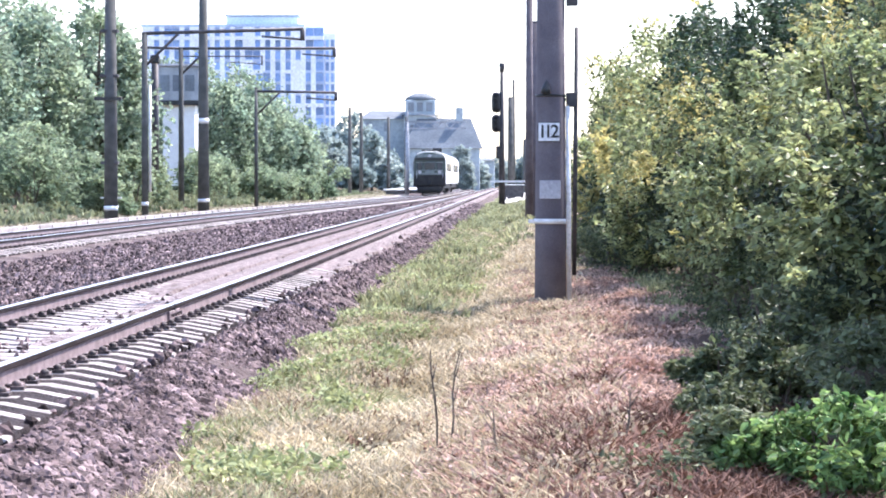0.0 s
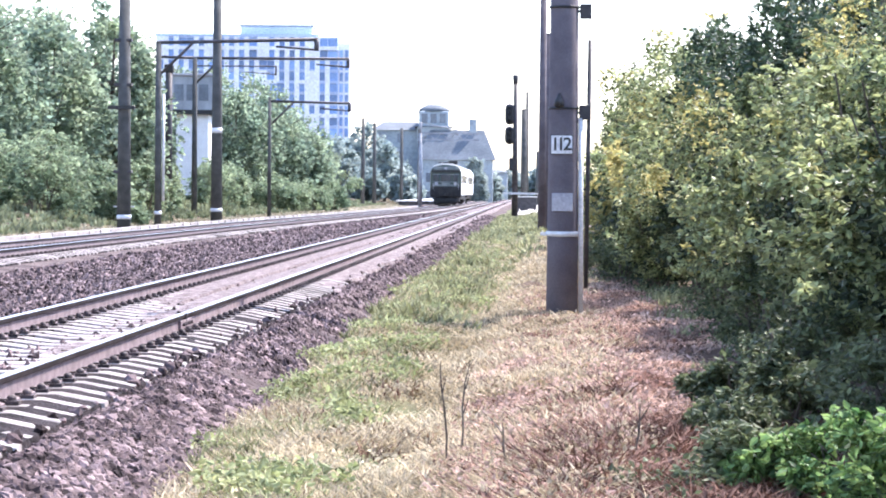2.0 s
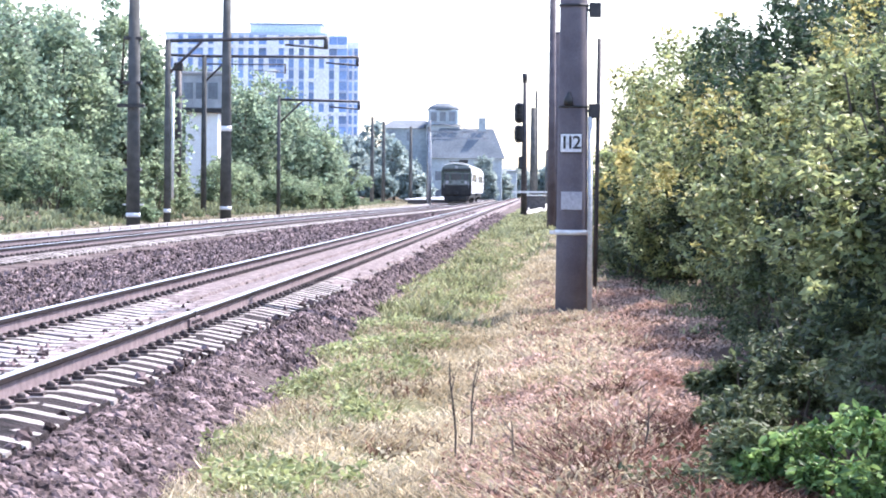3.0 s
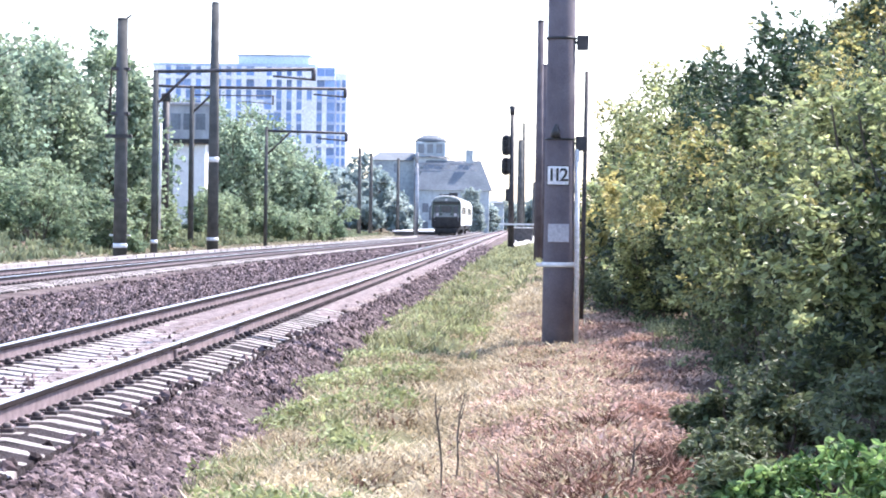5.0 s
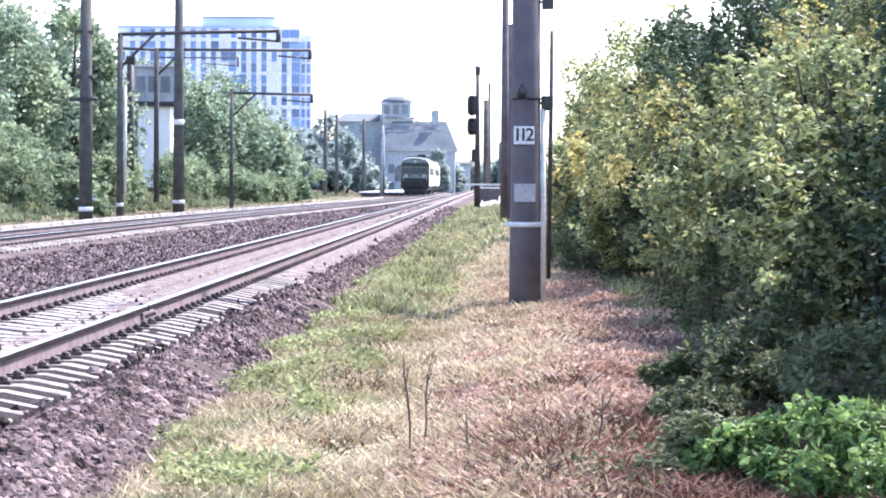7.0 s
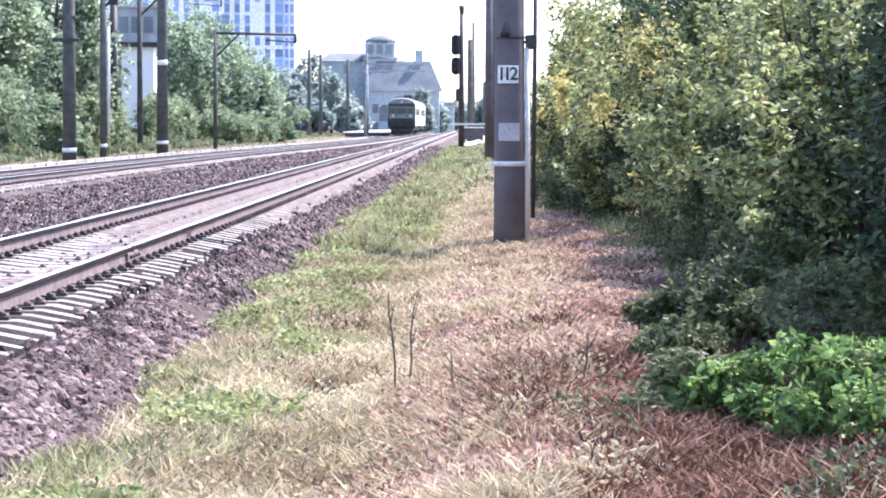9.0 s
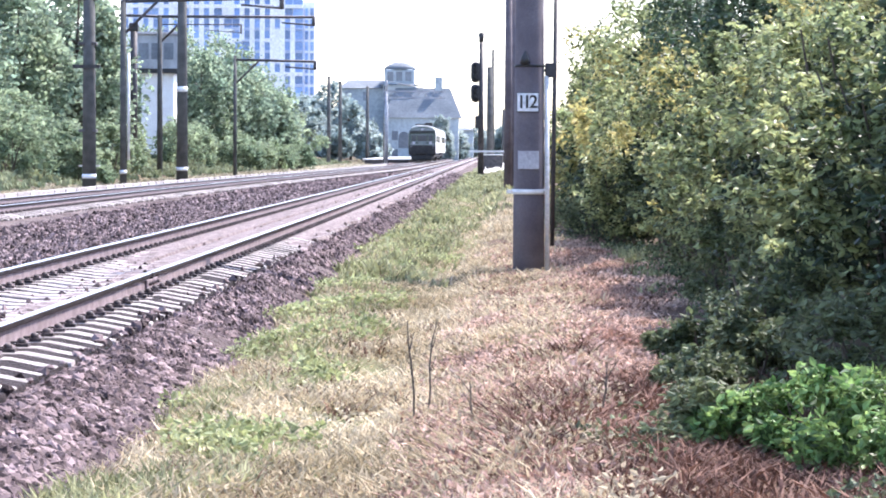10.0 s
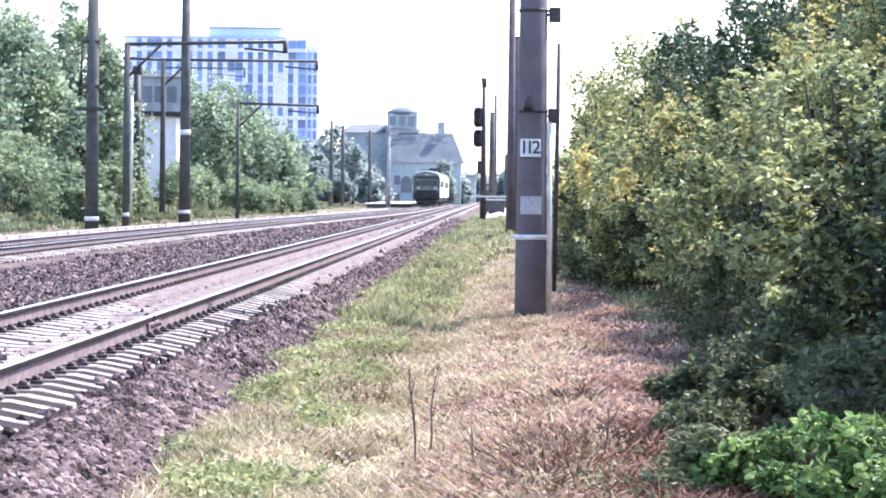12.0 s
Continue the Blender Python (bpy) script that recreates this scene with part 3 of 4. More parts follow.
        leaf_mesh("leaves", pts[~pick], size, material, ob, seed + 1)
        leaf_mesh("turned_leaves", pts[pick], size, sub[0], ob, seed + 2)
    else:
        leaf_mesh("leaves", pts, size, material, ob, seed + 1)
    return ob


def tree(x, y, h, r, n, size, material, label, seed, base=None, group="trees by the line"):
    rng = np.random.default_rng(seed)
    z = float(ground_z(x, y)) if base is None else base
    ob = tagged(empty("tree", pose(x, y, z - 0.05)), label, "tree", group)
    bm = bmesh.new()
    r0 = 0.02 * h + 0.04
    tube(bm, [(0, 0, -0.2), (0.05 * r, 0, h * 0.3), (-0.04 * r, 0.05 * r, h * 0.6), (0.03, 0, h * 0.9)], [r0, r0 * 0.75, r0 * 0.45, r0 * 0.12], 8)
    for k in range(9):
        a, t = k * 2.4 + rng.uniform(-0.4, 0.4), rng.uniform(0.2, 0.7)
        p = Vector((0, 0, h * t))
        q = p + Vector((math.cos(a) * r * 0.75, math.sin(a) * r * 0.75, h * rng.uniform(0.10, 0.25)))
        tube(bm, [p, p.lerp(q, 0.5) + Vector((0, 0, 0.03 * h)), q], [r0 * 0.4, r0 * 0.25, r0 * 0.08], 5)
    part("trunk", bm, M_BARK, ob, "grey-brown trunk with limbs")
    pts = np.concatenate([crown_points(rng, int(n * f), (ox * r, oy * r, h * cz), (r * fr, r * fr, h * hz), max(14, int(n * f) // 40), 0.09 * r + 0.12)
                          for f, ox, oy, cz, fr, hz in ((0.4, 0, 0, 0.62, 0.8, 0.37), (0.2, 0.45, -0.2, 0.45, 0.62, 0.3),
                                                        (0.2, -0.45, 0.2, 0.42, 0.62, 0.3), (0.2, 0.1, -0.4, 0.28, 0.75, 0.22))])
    pts = pts[pts[:, 2] > 0.25]
    leaf_mesh("crown", pts, size, material, ob, seed + 1, droop=0.1, slim=0.8)
    return ob


def blades(name, n, place, height, width, material, label, seed, lean=0.5, tuft=14, spread=0.045):
    """Upright and leaning blades; place(rng, n) gives x and y."""
    rng = np.random.default_rng(seed)
    x, y = place(rng, n // tuft)
    tall = np.repeat(rng.uniform(0.45, 1.35, len(x)), tuft)
    grow = np.repeat(1 + 0.012 * np.maximum(y - 12, 0), tuft)
    x = np.repeat(x, tuft) + rng.normal(0, spread, len(tall)) * grow
    y = np.repeat(y, tuft) + rng.normal(0, spread, len(tall)) * grow
    n = len(x)
    z = ground_z(x, y) - 0.01
    h = height * tall * rng.uniform(0.5, 1.3, n)
    a, b = rng.uniform(0, 6.28, n), rng.uniform(0, 6.28, n)
    w = width * rng.uniform(0.6, 1.4, n) * (1 + 0.02 * np.maximum(y - 12, 0))
    ln = h * rng.uniform(0.1, 1.0, n) * lean
    p = np.stack([x, y, z], -1)
    side = np.stack([np.cos(a), np.sin(a), 0 * a], -1) * w[:, None] / 2
    out = np.stack([np.cos(b) * ln, np.sin(b) * ln, h], -1)
    mid = p + out * np.array([0.35, 0.35, 0.55])
    v = np.stack([p - side, p + side, mid + side * 0.8, mid - side * 0.8, p + out], 1)
    k = 5 * np.arange(n)[:, None]
    faces = np.concatenate([k + np.array([[0, 1, 2]]), k + np.array([[0, 2, 3]]), k + np.array([[3, 2, 4]])], 0)
    ob = mesh_np(name, v.reshape(-1, 3), faces, material)
    return tagged(ob, label, "grass", kind="stuff")


# ---- line-side things ----
def pole(name, x, y, height, r0, r1, label, material=None, z=None, group="catenary poles", collar=True, lean=0.0):
    z = float(ground_z(x, y)) if z is None else z
    ob = tagged(empty(name, pose(x, y, z, 0, lean, 0)), label, "pole", group)
    part("shaft", tube(bmesh.new(), [(0, 0, -0.3), (0, 0, height)], [r0, r1], 20), material or M_CONC, ob)
    part("cap", tube(bmesh.new(), [(0, 0, height), (0, 0, height + 0.06)], [r1 + 0.015, r1 * 0.8], 20), M_STEEL, ob)
    if collar:
        part("painted_band", tube(bmesh.new(), [(0, 0, 0.55), (0, 0, 0.72)], [r0 + 0.006, r0 + 0.004], 20), M_WHITE, ob, "white painted band")
    return ob


def cantilever(ob, height, reach, drop=0.0, r=0.085, brace=True):
    """A bracket arm with a brace and an insulator, reaching along +x."""
    part("bracket_arm", rod((0, 0, height), (reach, 0, height - drop), r), M_STEEL, ob)
    if brace:
        part("brace", rod((0.1, 0, height - 1.5), (min(1.6, reach * 0.4), 0, height - 0.03), r * 0.8), M_STEEL, ob)
    part("hanger", rod((reach - 0.06, 0, height - drop), (reach - 0.06, 0, height - drop - 0.55), r * 1.3), M_STEEL, ob)
    bm = bmesh.new()
    for k in range(4):
        tube(bm, [(reach - 0.5 - 0.12 * k, 0, height - drop - 0.42), (reach - 0.44 - 0.12 * k, 0, height - drop - 0.40)], [0.09, 0.05], 10)
    part("insulator", bm, M_GANG, ob)
    part("registration_arm", rod((reach - 0.06, 0, height - drop - 0.5), (reach - 2.0, 0, height - drop - 0.35), r * 0.6), M_STEEL, ob)


def number_plate(parent, y, z):
    """White plate with the pole's number in black."""
    plate = part("number_plate", cubed(-0.17, y - 0.006, z - 0.125, 0.12, y + 0.006, z + 0.125, 0.004), M_WHITE, parent, "white plate with a black number")
    part("plate_rim", cubed(-0.18, y + 0.007, z - 0.135, 0.13, y + 0.016, z + 0.135), M_BLACK, plate)
    for k, char in enumerate("112"):
        cu = bpy.data.curves.new("digit", "FONT")
        cu.body, cu.size, cu.align_x, cu.align_y, cu.extrude, cu.offset = char, 0.25, "CENTER", "CENTER", 0.002, 0.004
        text = new("digit", cu)
        me = bpy.data.meshes.new_from_object(text)
        bpy.data.objects.remove(text)
        me.materials.clear()
        me.materials.append(M_BLACK)
        digit = new("digit", me)
        digit.parent = plate
        digit.matrix_basis = pose((-0.115, -0.035, 0.055)[k], y - 0.011, z, 90, 0, 0)


def build_main_pole():
    x, y = 0.47, 35.75
    z = -0.35
    ob = tagged(empty("catenary_pole", pose(x - 0.02, y, z)), "thick grey-brown concrete catenary pole with a number plate", "pole", "catenary poles")
    part("shaft", tube(bmesh.new(), [(0, 0, -0.4), (0, 0, 0.9), (0, 0, 9.9)], [0.222, 0.215, 0.155], 32), M_CONC, ob)
    bm = tube(bmesh.new(), [(0, 0, 1.02), (0, 0, 1.09)], [0.232, 0.232], 32)
    box(bm, -0.31, -0.03, 1.03, -0.2, 0.03, 1.08)
    box(bm, 0.2, -0.03, 1.03, 0.27, 0.03, 1.08)
    part("clamp_band", bm, M_PIPE, ob, "pale metal clamp band")
    for h in (2.78, 4.18):
        bm = tube(bmesh.new(), [(0, 0, h), (0, 0, h + 0.035)], [0.212, 0.212], 24)
        part("wire_band", bm, M_BLACK, ob, "dark wire band")
    bm = bmesh.new()
    tube(bm, [(-0.07, -0.22, 2.82), (-0.07, -0.22, 2.90), (-0.06, -0.22, 3.0)], [0.07, 0.06, 0.012], 8)
    part("insulator_stub", bm, M_BLACK, ob)
    part("lower_plate", cubed(-0.155, -0.232, 1.37, 0.135, -0.214, 1.62, 0.004), M_GREYP, ob, "blank grey plate")
    number_plate(ob, -0.226, 2.29)
    for h in (2.70, 4.10):
        b = part("junction_box", cubed(0.215, -0.08, h - 0.06, 0.375, 0.08, h + 0.14, 0.01), M_STEEL, ob)
        part("box_bracket", cubed(0.15, -0.02, h + 0.02, 0.23, 0.02, h + 0.06), M_STEEL, b)
    part("conduit", rod((0.262, -0.05, -0.1), (0.238, -0.05, 2.66), 0.034, sides=10), M_PIPE, ob, "pale cable conduit")
    part("cable_post", rod((0.33, 0.06, 0.3), (0.36, 0.06, 3.75), 0.03, sides=8), M_STEEL, ob)
    return ob


def signal_mast(x, y):
    z = float(ground_z(x, y))
    ob = tagged(empty("signal_mast", pose(x, y, z)), "dark two-headed railway signal seen beside the near track", "signal", "line-side signals")
    part("mast", tube(bmesh.new(), [(0, 0, -0.2), (0, 0, 10.0)], [0.23, 0.13], 12), M_STEEL, ob)
    part("top_cap", tube(bmesh.new(), [(0, 0, 9.55), (0, 0, 10.2)], [0.16, 0.21], 12), M_STEEL, ob)
    for h, tall in ((7.4, 1.5), (5.9, 1.3)):
        head = part("signal_head", cubed(-0.74, -0.31, h - tall / 2, -0.06, 0.31, h + tall / 2, 0.3), M_BLACK, ob, "black signal head with hoods")
        for k in range(3):
            part("hood", tube(bmesh.new(), [(-0.42, -0.19, h + (k - 1) * tall / 3.4), (-0.42, -0.46, h + (k - 1) * tall / 3.4 - 0.03)], [0.15, 0.16], 12, caps=False), M_BLACK, head)
        part("bracket", cubed(-0.12, -0.05, h - 0.1, 0.1, 0.05, h + 0.1), M_STEEL, ob)
    part("route_box", cubed(-0.42, -0.14, 3.4, 0.05, 0.14, 4.3, 0.08), M_BLACK, ob)
    part("crossarm", cubed(-0.85, -0.3, 1.70, 1.9, -0.2, 1.84), M_PIPE, ob, "pale horizontal bar")
    part("base_block", cubed(-0.4, -0.4, -0.3, 0.4, 0.4, 0.12, 0.03), M_CONC, ob)
    for k in range(12):
        part("ladder_rung", rod((0.16, 0.06, 0.5 + 0.4 * k), (0.16, 0.36, 0.5 + 0.4 * k), 0.015, sides=5), M_STEEL, ob)
    return ob


def relay_box(x, y):
    z = float(ground_z(x, y))
    ob = tagged(empty("relay_cabinet", pose(x, y, z)), "dark steel relay cabinet on short legs", "cabinet")
    part("body", cubed(-0.9, -0.4, 0.3, 0.9, 0.4, 1.35, 0.03), M_STEEL, ob)
    part("lid", cubed(-0.98, -0.48, 1.35, 0.98, 0.48, 1.45, 0.02), M_PIPE, ob, "pale lid")
    for dx in (-0.75, 0.75):
        part("leg", cubed(dx - 0.08, -0.3, -0.1, dx + 0.08, 0.3, 0.3), M_CONC, ob)


def white_tower(x, y, z):
    """Whitewashed narrow block with a grey jettied upper room."""
    ob = tagged(empty("line_side_tower", pose(x, y, z)), "narrow whitewashed tower with a grey overhanging top room", "tower")
    part("wall", cubed(-1.25, -1.3, -0.5, 1.35, 1.3, 7.2, 0.02), M_WASH, ob)
    part("soffit", cubed(-1.75, -1.8, 7.2, 1.75, 1.8, 7.55), M_BLACK, ob)
    room = part("top_room", cubed(-1.7, -1.75, 7.55, 1.7, 1.75, 10.3, 0.03), M_BOXG, ob, "grey clad top room")
    for dx in (-1.0, 0.0, 1.0):
        part("window", cubed(dx - 0.38, -1.78, 8.3, dx + 0.38, -1.74, 9.6), M_PANE, room)
    part("roof", cubed(-1.9, -1.95, 10.3, 1.9, 1.95, 10.5, 0.03), M_GREYP, ob)


def apartment_block(x, y, z):
    """Fourteen-storey slab: recessed blue glazing between white piers and panels, a set-back roof block."""
    ob = tagged(empty("apartment_block", pose(x, y, z)), "tall apartment block with blue glazing and white panels", "building")
    w, floors, fh = 48.0, 14, 2.95
    h = floors * fh
    wall = part("wall", cubed(-w / 2, 0.6, 0, w / 2, 16, h), M_SLAB, ob)
    part("roof", cubed(-w / 2 - 0.3, 0.2, h, w / 2 - 5, 16.2, h + 0.7), M_SLAB, ob)
    plant = part("roof_block", cubed(-2, 3, h + 0.7, 17, 13, h + 3.0, 0.2), M_SLAB, ob, "set-back roof block")
    part("parapet", cubed(-2.3, 2.7, h + 3.0, 17.3, 13.3, h + 3.35), M_HAZE, plant)
    slab = as_mesh(cubed(-w / 2, 0.1, -0.22, w / 2, 0.6, 0.22), "floor_slab", M_SLAB)
    bays = 18
    bw = w / bays
    pane = as_mesh(cubed(-bw / 2 + 0.12, 0.45, 0.42, bw / 2 - 0.12, 0.58, fh - 0.42), "window", M_BLUE)
    panel = as_mesh(cubed(-bw / 2 + 0.05, -0.05, 0.0, bw / 2 - 0.05, 0.42, fh), "white_panel", M_PANEL)
    pier = as_mesh(cubed(-0.68, -0.15, 0, 0.6, 0.44, fh * 2), "pier", M_PANEL)
    band = as_mesh(cubed(-bw, -0.2, -0.5, bw, 0.3, 0.5), "white_band", M_PANEL)
    for f in range(floors):
        share("floor_slab", slab, wall, pose(0, 0, f * fh))
        for b in range(bays):
            cx = -w / 2 + (b + 0.5) * bw
            if (b * 7 + (f // 2) * 5) % 5 == 0 and f % 4 != 3:
                share("white_panel", panel, wall, pose(cx, 0, f * fh))
            else:
                share("window", pane, wall, pose(cx, 0, f * fh))
    for b in range(1, bays):
        for f in range(0, floors - 1, 2):
            if (b * 3 + f * 5) % 7 < 6:
                share("pier", pier, wall, pose(-w / 2 + b * bw, 0, f * fh))
    for b in range(1, bays, 2):
        for f in range(1, floors, 3):
            if (b + f * 3) % 4 < 3:
                share("white_band", band, wall, pose(-w / 2 + b * bw, 0, f * fh))
    end = part("end_bay", cubed(w / 2, 2.5, 0, w / 2 + 3.0, 13, h - 1.5), M_PANEL, ob, "white end bay")
    strip = as_mesh(cubed(-0.42, 2.3, 0.35, 0.42, 2.48, fh - 0.35), "window", M_BLUE)
    for f in range(floors - 1):
        share("window", strip, end, pose(w / 2 + 0.8, 0, f * fh))
        share("window", strip, end, pose(w / 2 + 2.2, 0, f * fh))


def portal(x0, x1, y, h):
    """Steel lattice arm over the tracks, held by one post."""
    ob = tagged(empty("signal_gantry", pose(0, y, 0)), "grey steel lattice arm on one post over the tracks", "gantry")
    zb = float(ground_z(x0, y)) - 0.2
    part("post", tube(bmesh.new(), [(x0, 0, zb), (x0, 0, h)], [0.24, 0.2], 10), M_GANG, ob)
    part("stay", rod((x0, 0, h + 1.2), (x1 - 1.0, 0, h + 0.1), 0.05), M_GANG, ob)
    part("post_head", rod((x0, 0, h - 0.1), (x0, 0, h + 1.25), 0.14), M_GANG, ob)
    for dz in (0.0, -0.75):
        part("chord", cubed(x0 - 0.3, -0.12, h + dz - 0.1, x1 + 0.3, 0.12, h + dz + 0.1), M_GANG, ob)
    bm = bmesh.new()
    n = 8
    for k in range(n):
        a, b = x0 + (x1 - x0) * k / n, x0 + (x1 - x0) * (k + 1) / n
        tube(bm, [(a, 0, h if k % 2 else h - 0.75), (b, 0, h - 0.75 if k % 2 else h)], [0.05, 0.05], 5)
    part("lattice", bm, M_GANG, ob)


def far_house(x, y, w, d, h, label, roof=2.5, tower=False):
    z = float(ground_z(x, y)) - 0.3
    ob = tagged(empty("house", pose(x, y, z)), label, "house", "far buildings")
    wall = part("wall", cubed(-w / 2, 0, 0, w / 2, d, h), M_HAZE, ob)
    bm = bmesh.new()
    v = [bm.verts.new(p) for p in ((-w / 2 - 0.5, -0.5, h), (w / 2 + 0.5, -0.5, h), (w / 2 + 0.5, d + 0.5, h), (-w / 2 - 0.5, d + 0.5, h), (-w / 2 + 1.5, d / 2, h + roof), (w / 2 - 1.5, d / 2, h + roof))]
    for f in ((0, 1, 5, 4), (2, 3, 4, 5), (1, 2, 5), (3, 0, 4), (3, 2, 1, 0)):
        bm.faces.new([v[i] for i in f])
    part("roof", bm, M_SLATE, ob, "grey hipped roof")
    me = as_mesh(cubed(-0.5, -0.08, 0, 0.5, 0.05, 1.5), "window", M_PANE)
    for f in range(int(h // 3)):
        for k in range(int(w // 3)):
            share("window", me, wall, pose(-w / 2 + 1.5 + 3 * k, 0, 0.9 + 3 * f))
    if tower:
        t = part("turret", cubed(-w * 0.46, 1, h, w * 0.46, 6, h + 2.6, 0.2), M_HAZE, ob, "roof turret with a shallow cap")
        part("turret_cap", tube(bmesh.new(), [(0, 3.5, h + 2.6), (0, 3.5, h + 3.2), (0, 3.5, h + 3.8)], [w * 0.52, w * 0.42, w * 0.2], 16), M_SLATE, t)
        for k in range(3):
            share("window", me, t, pose(w * 0.28 * (k - 1), 1, h + 0.7))
    return ob


# ---- the train ----
def bogie(parent, y):
    b = part("bogie", cubed(-1.25, y - 1.7, 0.35, 1.25, y + 1.7, 0.85, 0.08), M_UNDER, parent)
    wheels = []
    for dy in (-1.25, 1.25):
        bm = rod((-1.0, 0, 0), (1.0, 0, 0), 0.09)
        for s in (-0.795, 0.795):
            tube(bm, [(s - 0.07, 0, 0), (s + 0.07, 0, 0)], [0.5, 0.52], 20)
            box(bm, s + 0.071, -0.06, -0.4, s + 0.085, 0.06, 0.4)
        w = part("wheelset", bm, M_UNDER, parent)
        w.matrix_basis = pose(0, y + dy, 0.5)
        wheels.append((w, y + dy))
    return wheels


def shell_bm(sec, y0, y1, pull=0.0):
    bm = bmesh.new()
    rows = []
    for y, k in ((y0, 0.96), (y0 + 0.18, 1.0), (y1 - 0.18, 1.0), (y1, 0.96)):
        rows.append([bm.verts.new((x * k, y, 2.4 + (z - 2.4) * k)) for x, z in sec])
    for a, b in zip(rows, rows[1:]):
        for i in range(len(sec)):
            j = (i + 1) % len(sec)
            bm.faces.new((a[i], a[j], b[j], b[i]))
    bm.faces.new(rows[0])
    bm.faces.new(rows[-1][::-1])
    bmesh.ops.recalc_face_normals(bm, faces=bm.faces[:])
    return bm


def build_car(name, length, label, lead):
    car = tagged(empty(name), label, "railway carriage" if not lead else "locomotive", "the train")
    sec = [(-1.5, 1.0), (-1.55, 1.3), (-1.55, 3.35), (-1.45, 3.6), (1.45, 3.6), (1.55, 3.35), (1.55, 1.3), (1.5, 1.0)]
    body = part("body", shell_bm(sec, 0.35, length), M_SIDE, car, "pale painted sides")
    roof = part("roof", shell_bm([(-1.46, 3.58), (-1.25, 3.92), (-0.6, 4.12), (0.6, 4.12), (1.25, 3.92), (1.46, 3.58)], 0.4, length - 0.1), M_ROOF, car)
    part("underframe", cubed(-1.3, 0.6, 0.55, 1.3, length - 0.3, 1.02, 0.04), M_UNDER, car)
    end = part("end_wall", shell_bm([(-1.46, 0.9), (-1.56, 1.3), (-1.56, 3.3), (-1.44, 3.62), (-1.1, 3.9), (0, 4.05), (1.1, 3.9), (1.44, 3.62), (1.56, 3.3), (1.56, 1.3), (1.46, 0.9)], 0.0, 0.36), M_LOCO, car, "dark green end wall")
    part("visor", cubed(-1.46, -0.18, 3.28, 1.46, 0.05, 3.45, 0.03), M_BLACK, end)
    part("roof_brow", cubed(-1.25, -0.06, 3.5, 1.25, 0.05, 3.82, 0.04), M_STRIPE, end, "lighter painted brow")
    for x0, x1 in ((-1.2, -0.72), (-0.5, 0.5), (0.72, 1.2)):
        win = part("window", cubed(x0, -0.03, 2.35, x1, 0.02, 3.0, 0.03), M_GLASS, end)
        for a, b, c, d in ((x0 - 0.09, 2.26, x1 + 0.09, 2.345), (x0 - 0.09, 3.005, x1 + 0.09, 3.09)):
            part("window_frame", cubed(a, -0.05, b, c, 0.02, d), M_STRIPE, win)
    part("stripe", cubed(-1.3, -0.03, 1.87, 1.3, 0.02, 2.05, 0.01), M_STRIPE, end, "faded pale stripe")
    for x in (-0.95, 0.95):
        part("headlight", tube(bmesh.new(), [(x, 0.0, 2.12), (x, -0.08, 2.12)], [0.17, 0.15], 14), M_GREYP, end)
        part("buffer", tube(bmesh.new(), [(x * 0.93, 0.1, 1.05), (x * 0.93, -0.4, 1.05), (x * 0.93, -0.46, 1.05)], [0.12, 0.12, 0.24], 14), M_UNDER, end)
    for x in (-1.25, 1.25):
        part("handrail", rod((x, -0.08, 1.5), (x, -0.08, 2.2), 0.025, sides=6), M_GREYP, end)
    part("top_lamp", tube(bmesh.new(), [(0, 0.0, 3.66), (0, -0.12, 3.66)], [0.16, 0.14], 14), M_GREYP, end)
    part("centre_panel", cubed(-0.42, -0.025, 1.9, 0.42, 0.02, 2.24, 0.02), M_STRIPE, end)
    part("coupler", cubed(-0.2, -0.5, 0.85, 0.2, 0.3, 1.2, 0.05), M_UNDER, end)
    part("end_beam", cubed(-1.54, -0.1, 0.75, 1.54, 0.34, 1.85, 0.12), M_UNDER, end)
    part("plough", cubed(-1.22, -0.2, 0.14, 1.22, 0.3, 0.78, 0.22), M_UNDER, end)
    for k in range(int((length - 4) // 2.1)):
        part("side_window", cubed(1.54, 2.2 + 2.1 * k, 2.2, 1.575, 3.4 + 2.1 * k, 3.0, 0.01), M_GLASS, body)
        part("side_window", cubed(-1.575, 2.2 + 2.1 * k, 2.2, -1.54, 3.4 + 2.1 * k, 3.0, 0.01), M_GLASS, body)
    if lead:
        pan = part("pantograph", rod((-0.9, 4.0, 4.25), (0.9, 4.0, 4.25), 0.06), M_BLACK, roof)
        for x in (-0.5, 0.5):
            part("pantograph_arm", rod((x, 3.2, 4.05), (x, 4.0, 4.25), 0.05), M_BLACK, pan)
        part("roof_box", cubed(0.2, 2.0, 4.05, 1.1, 3.0, 4.45, 0.05), M_BLACK, roof)
    wheels = bogie(car, 3.6) + bogie(car, length - 3.4)
    return car, wheels


TRAIN_X = track2(520)
TRAIN_START, TRAIN_SPEED = 246.0, 4.45


def motions():
    for (car, wheels), offset in TRAIN:
        walk(car, [(t, pose(TRAIN_X, TRAIN_START + offset + TRAIN_SPEED * t, 0.02)) for t in (0.0, 3.0, 6.0, 9.0, 12.0)])
        for w, y in wheels:
            walk(w, [(0.2 * k, pose(0, y, 0.5, -math.degrees(TRAIN_SPEED * 0.2 * k / 0.5))) for k in range(61)])


# ---- building the place ----
build_ground()
BED_X, BED_Z = build_ballast()
build_track("near railway track with concrete sleepers and rusty rails", lambda y: T1, -42.0, 530.0, 10.0, 172.0)
build_track("second railway track curving gently towards the first", track2, -42.0, 527.0, 52.0, 214.0)
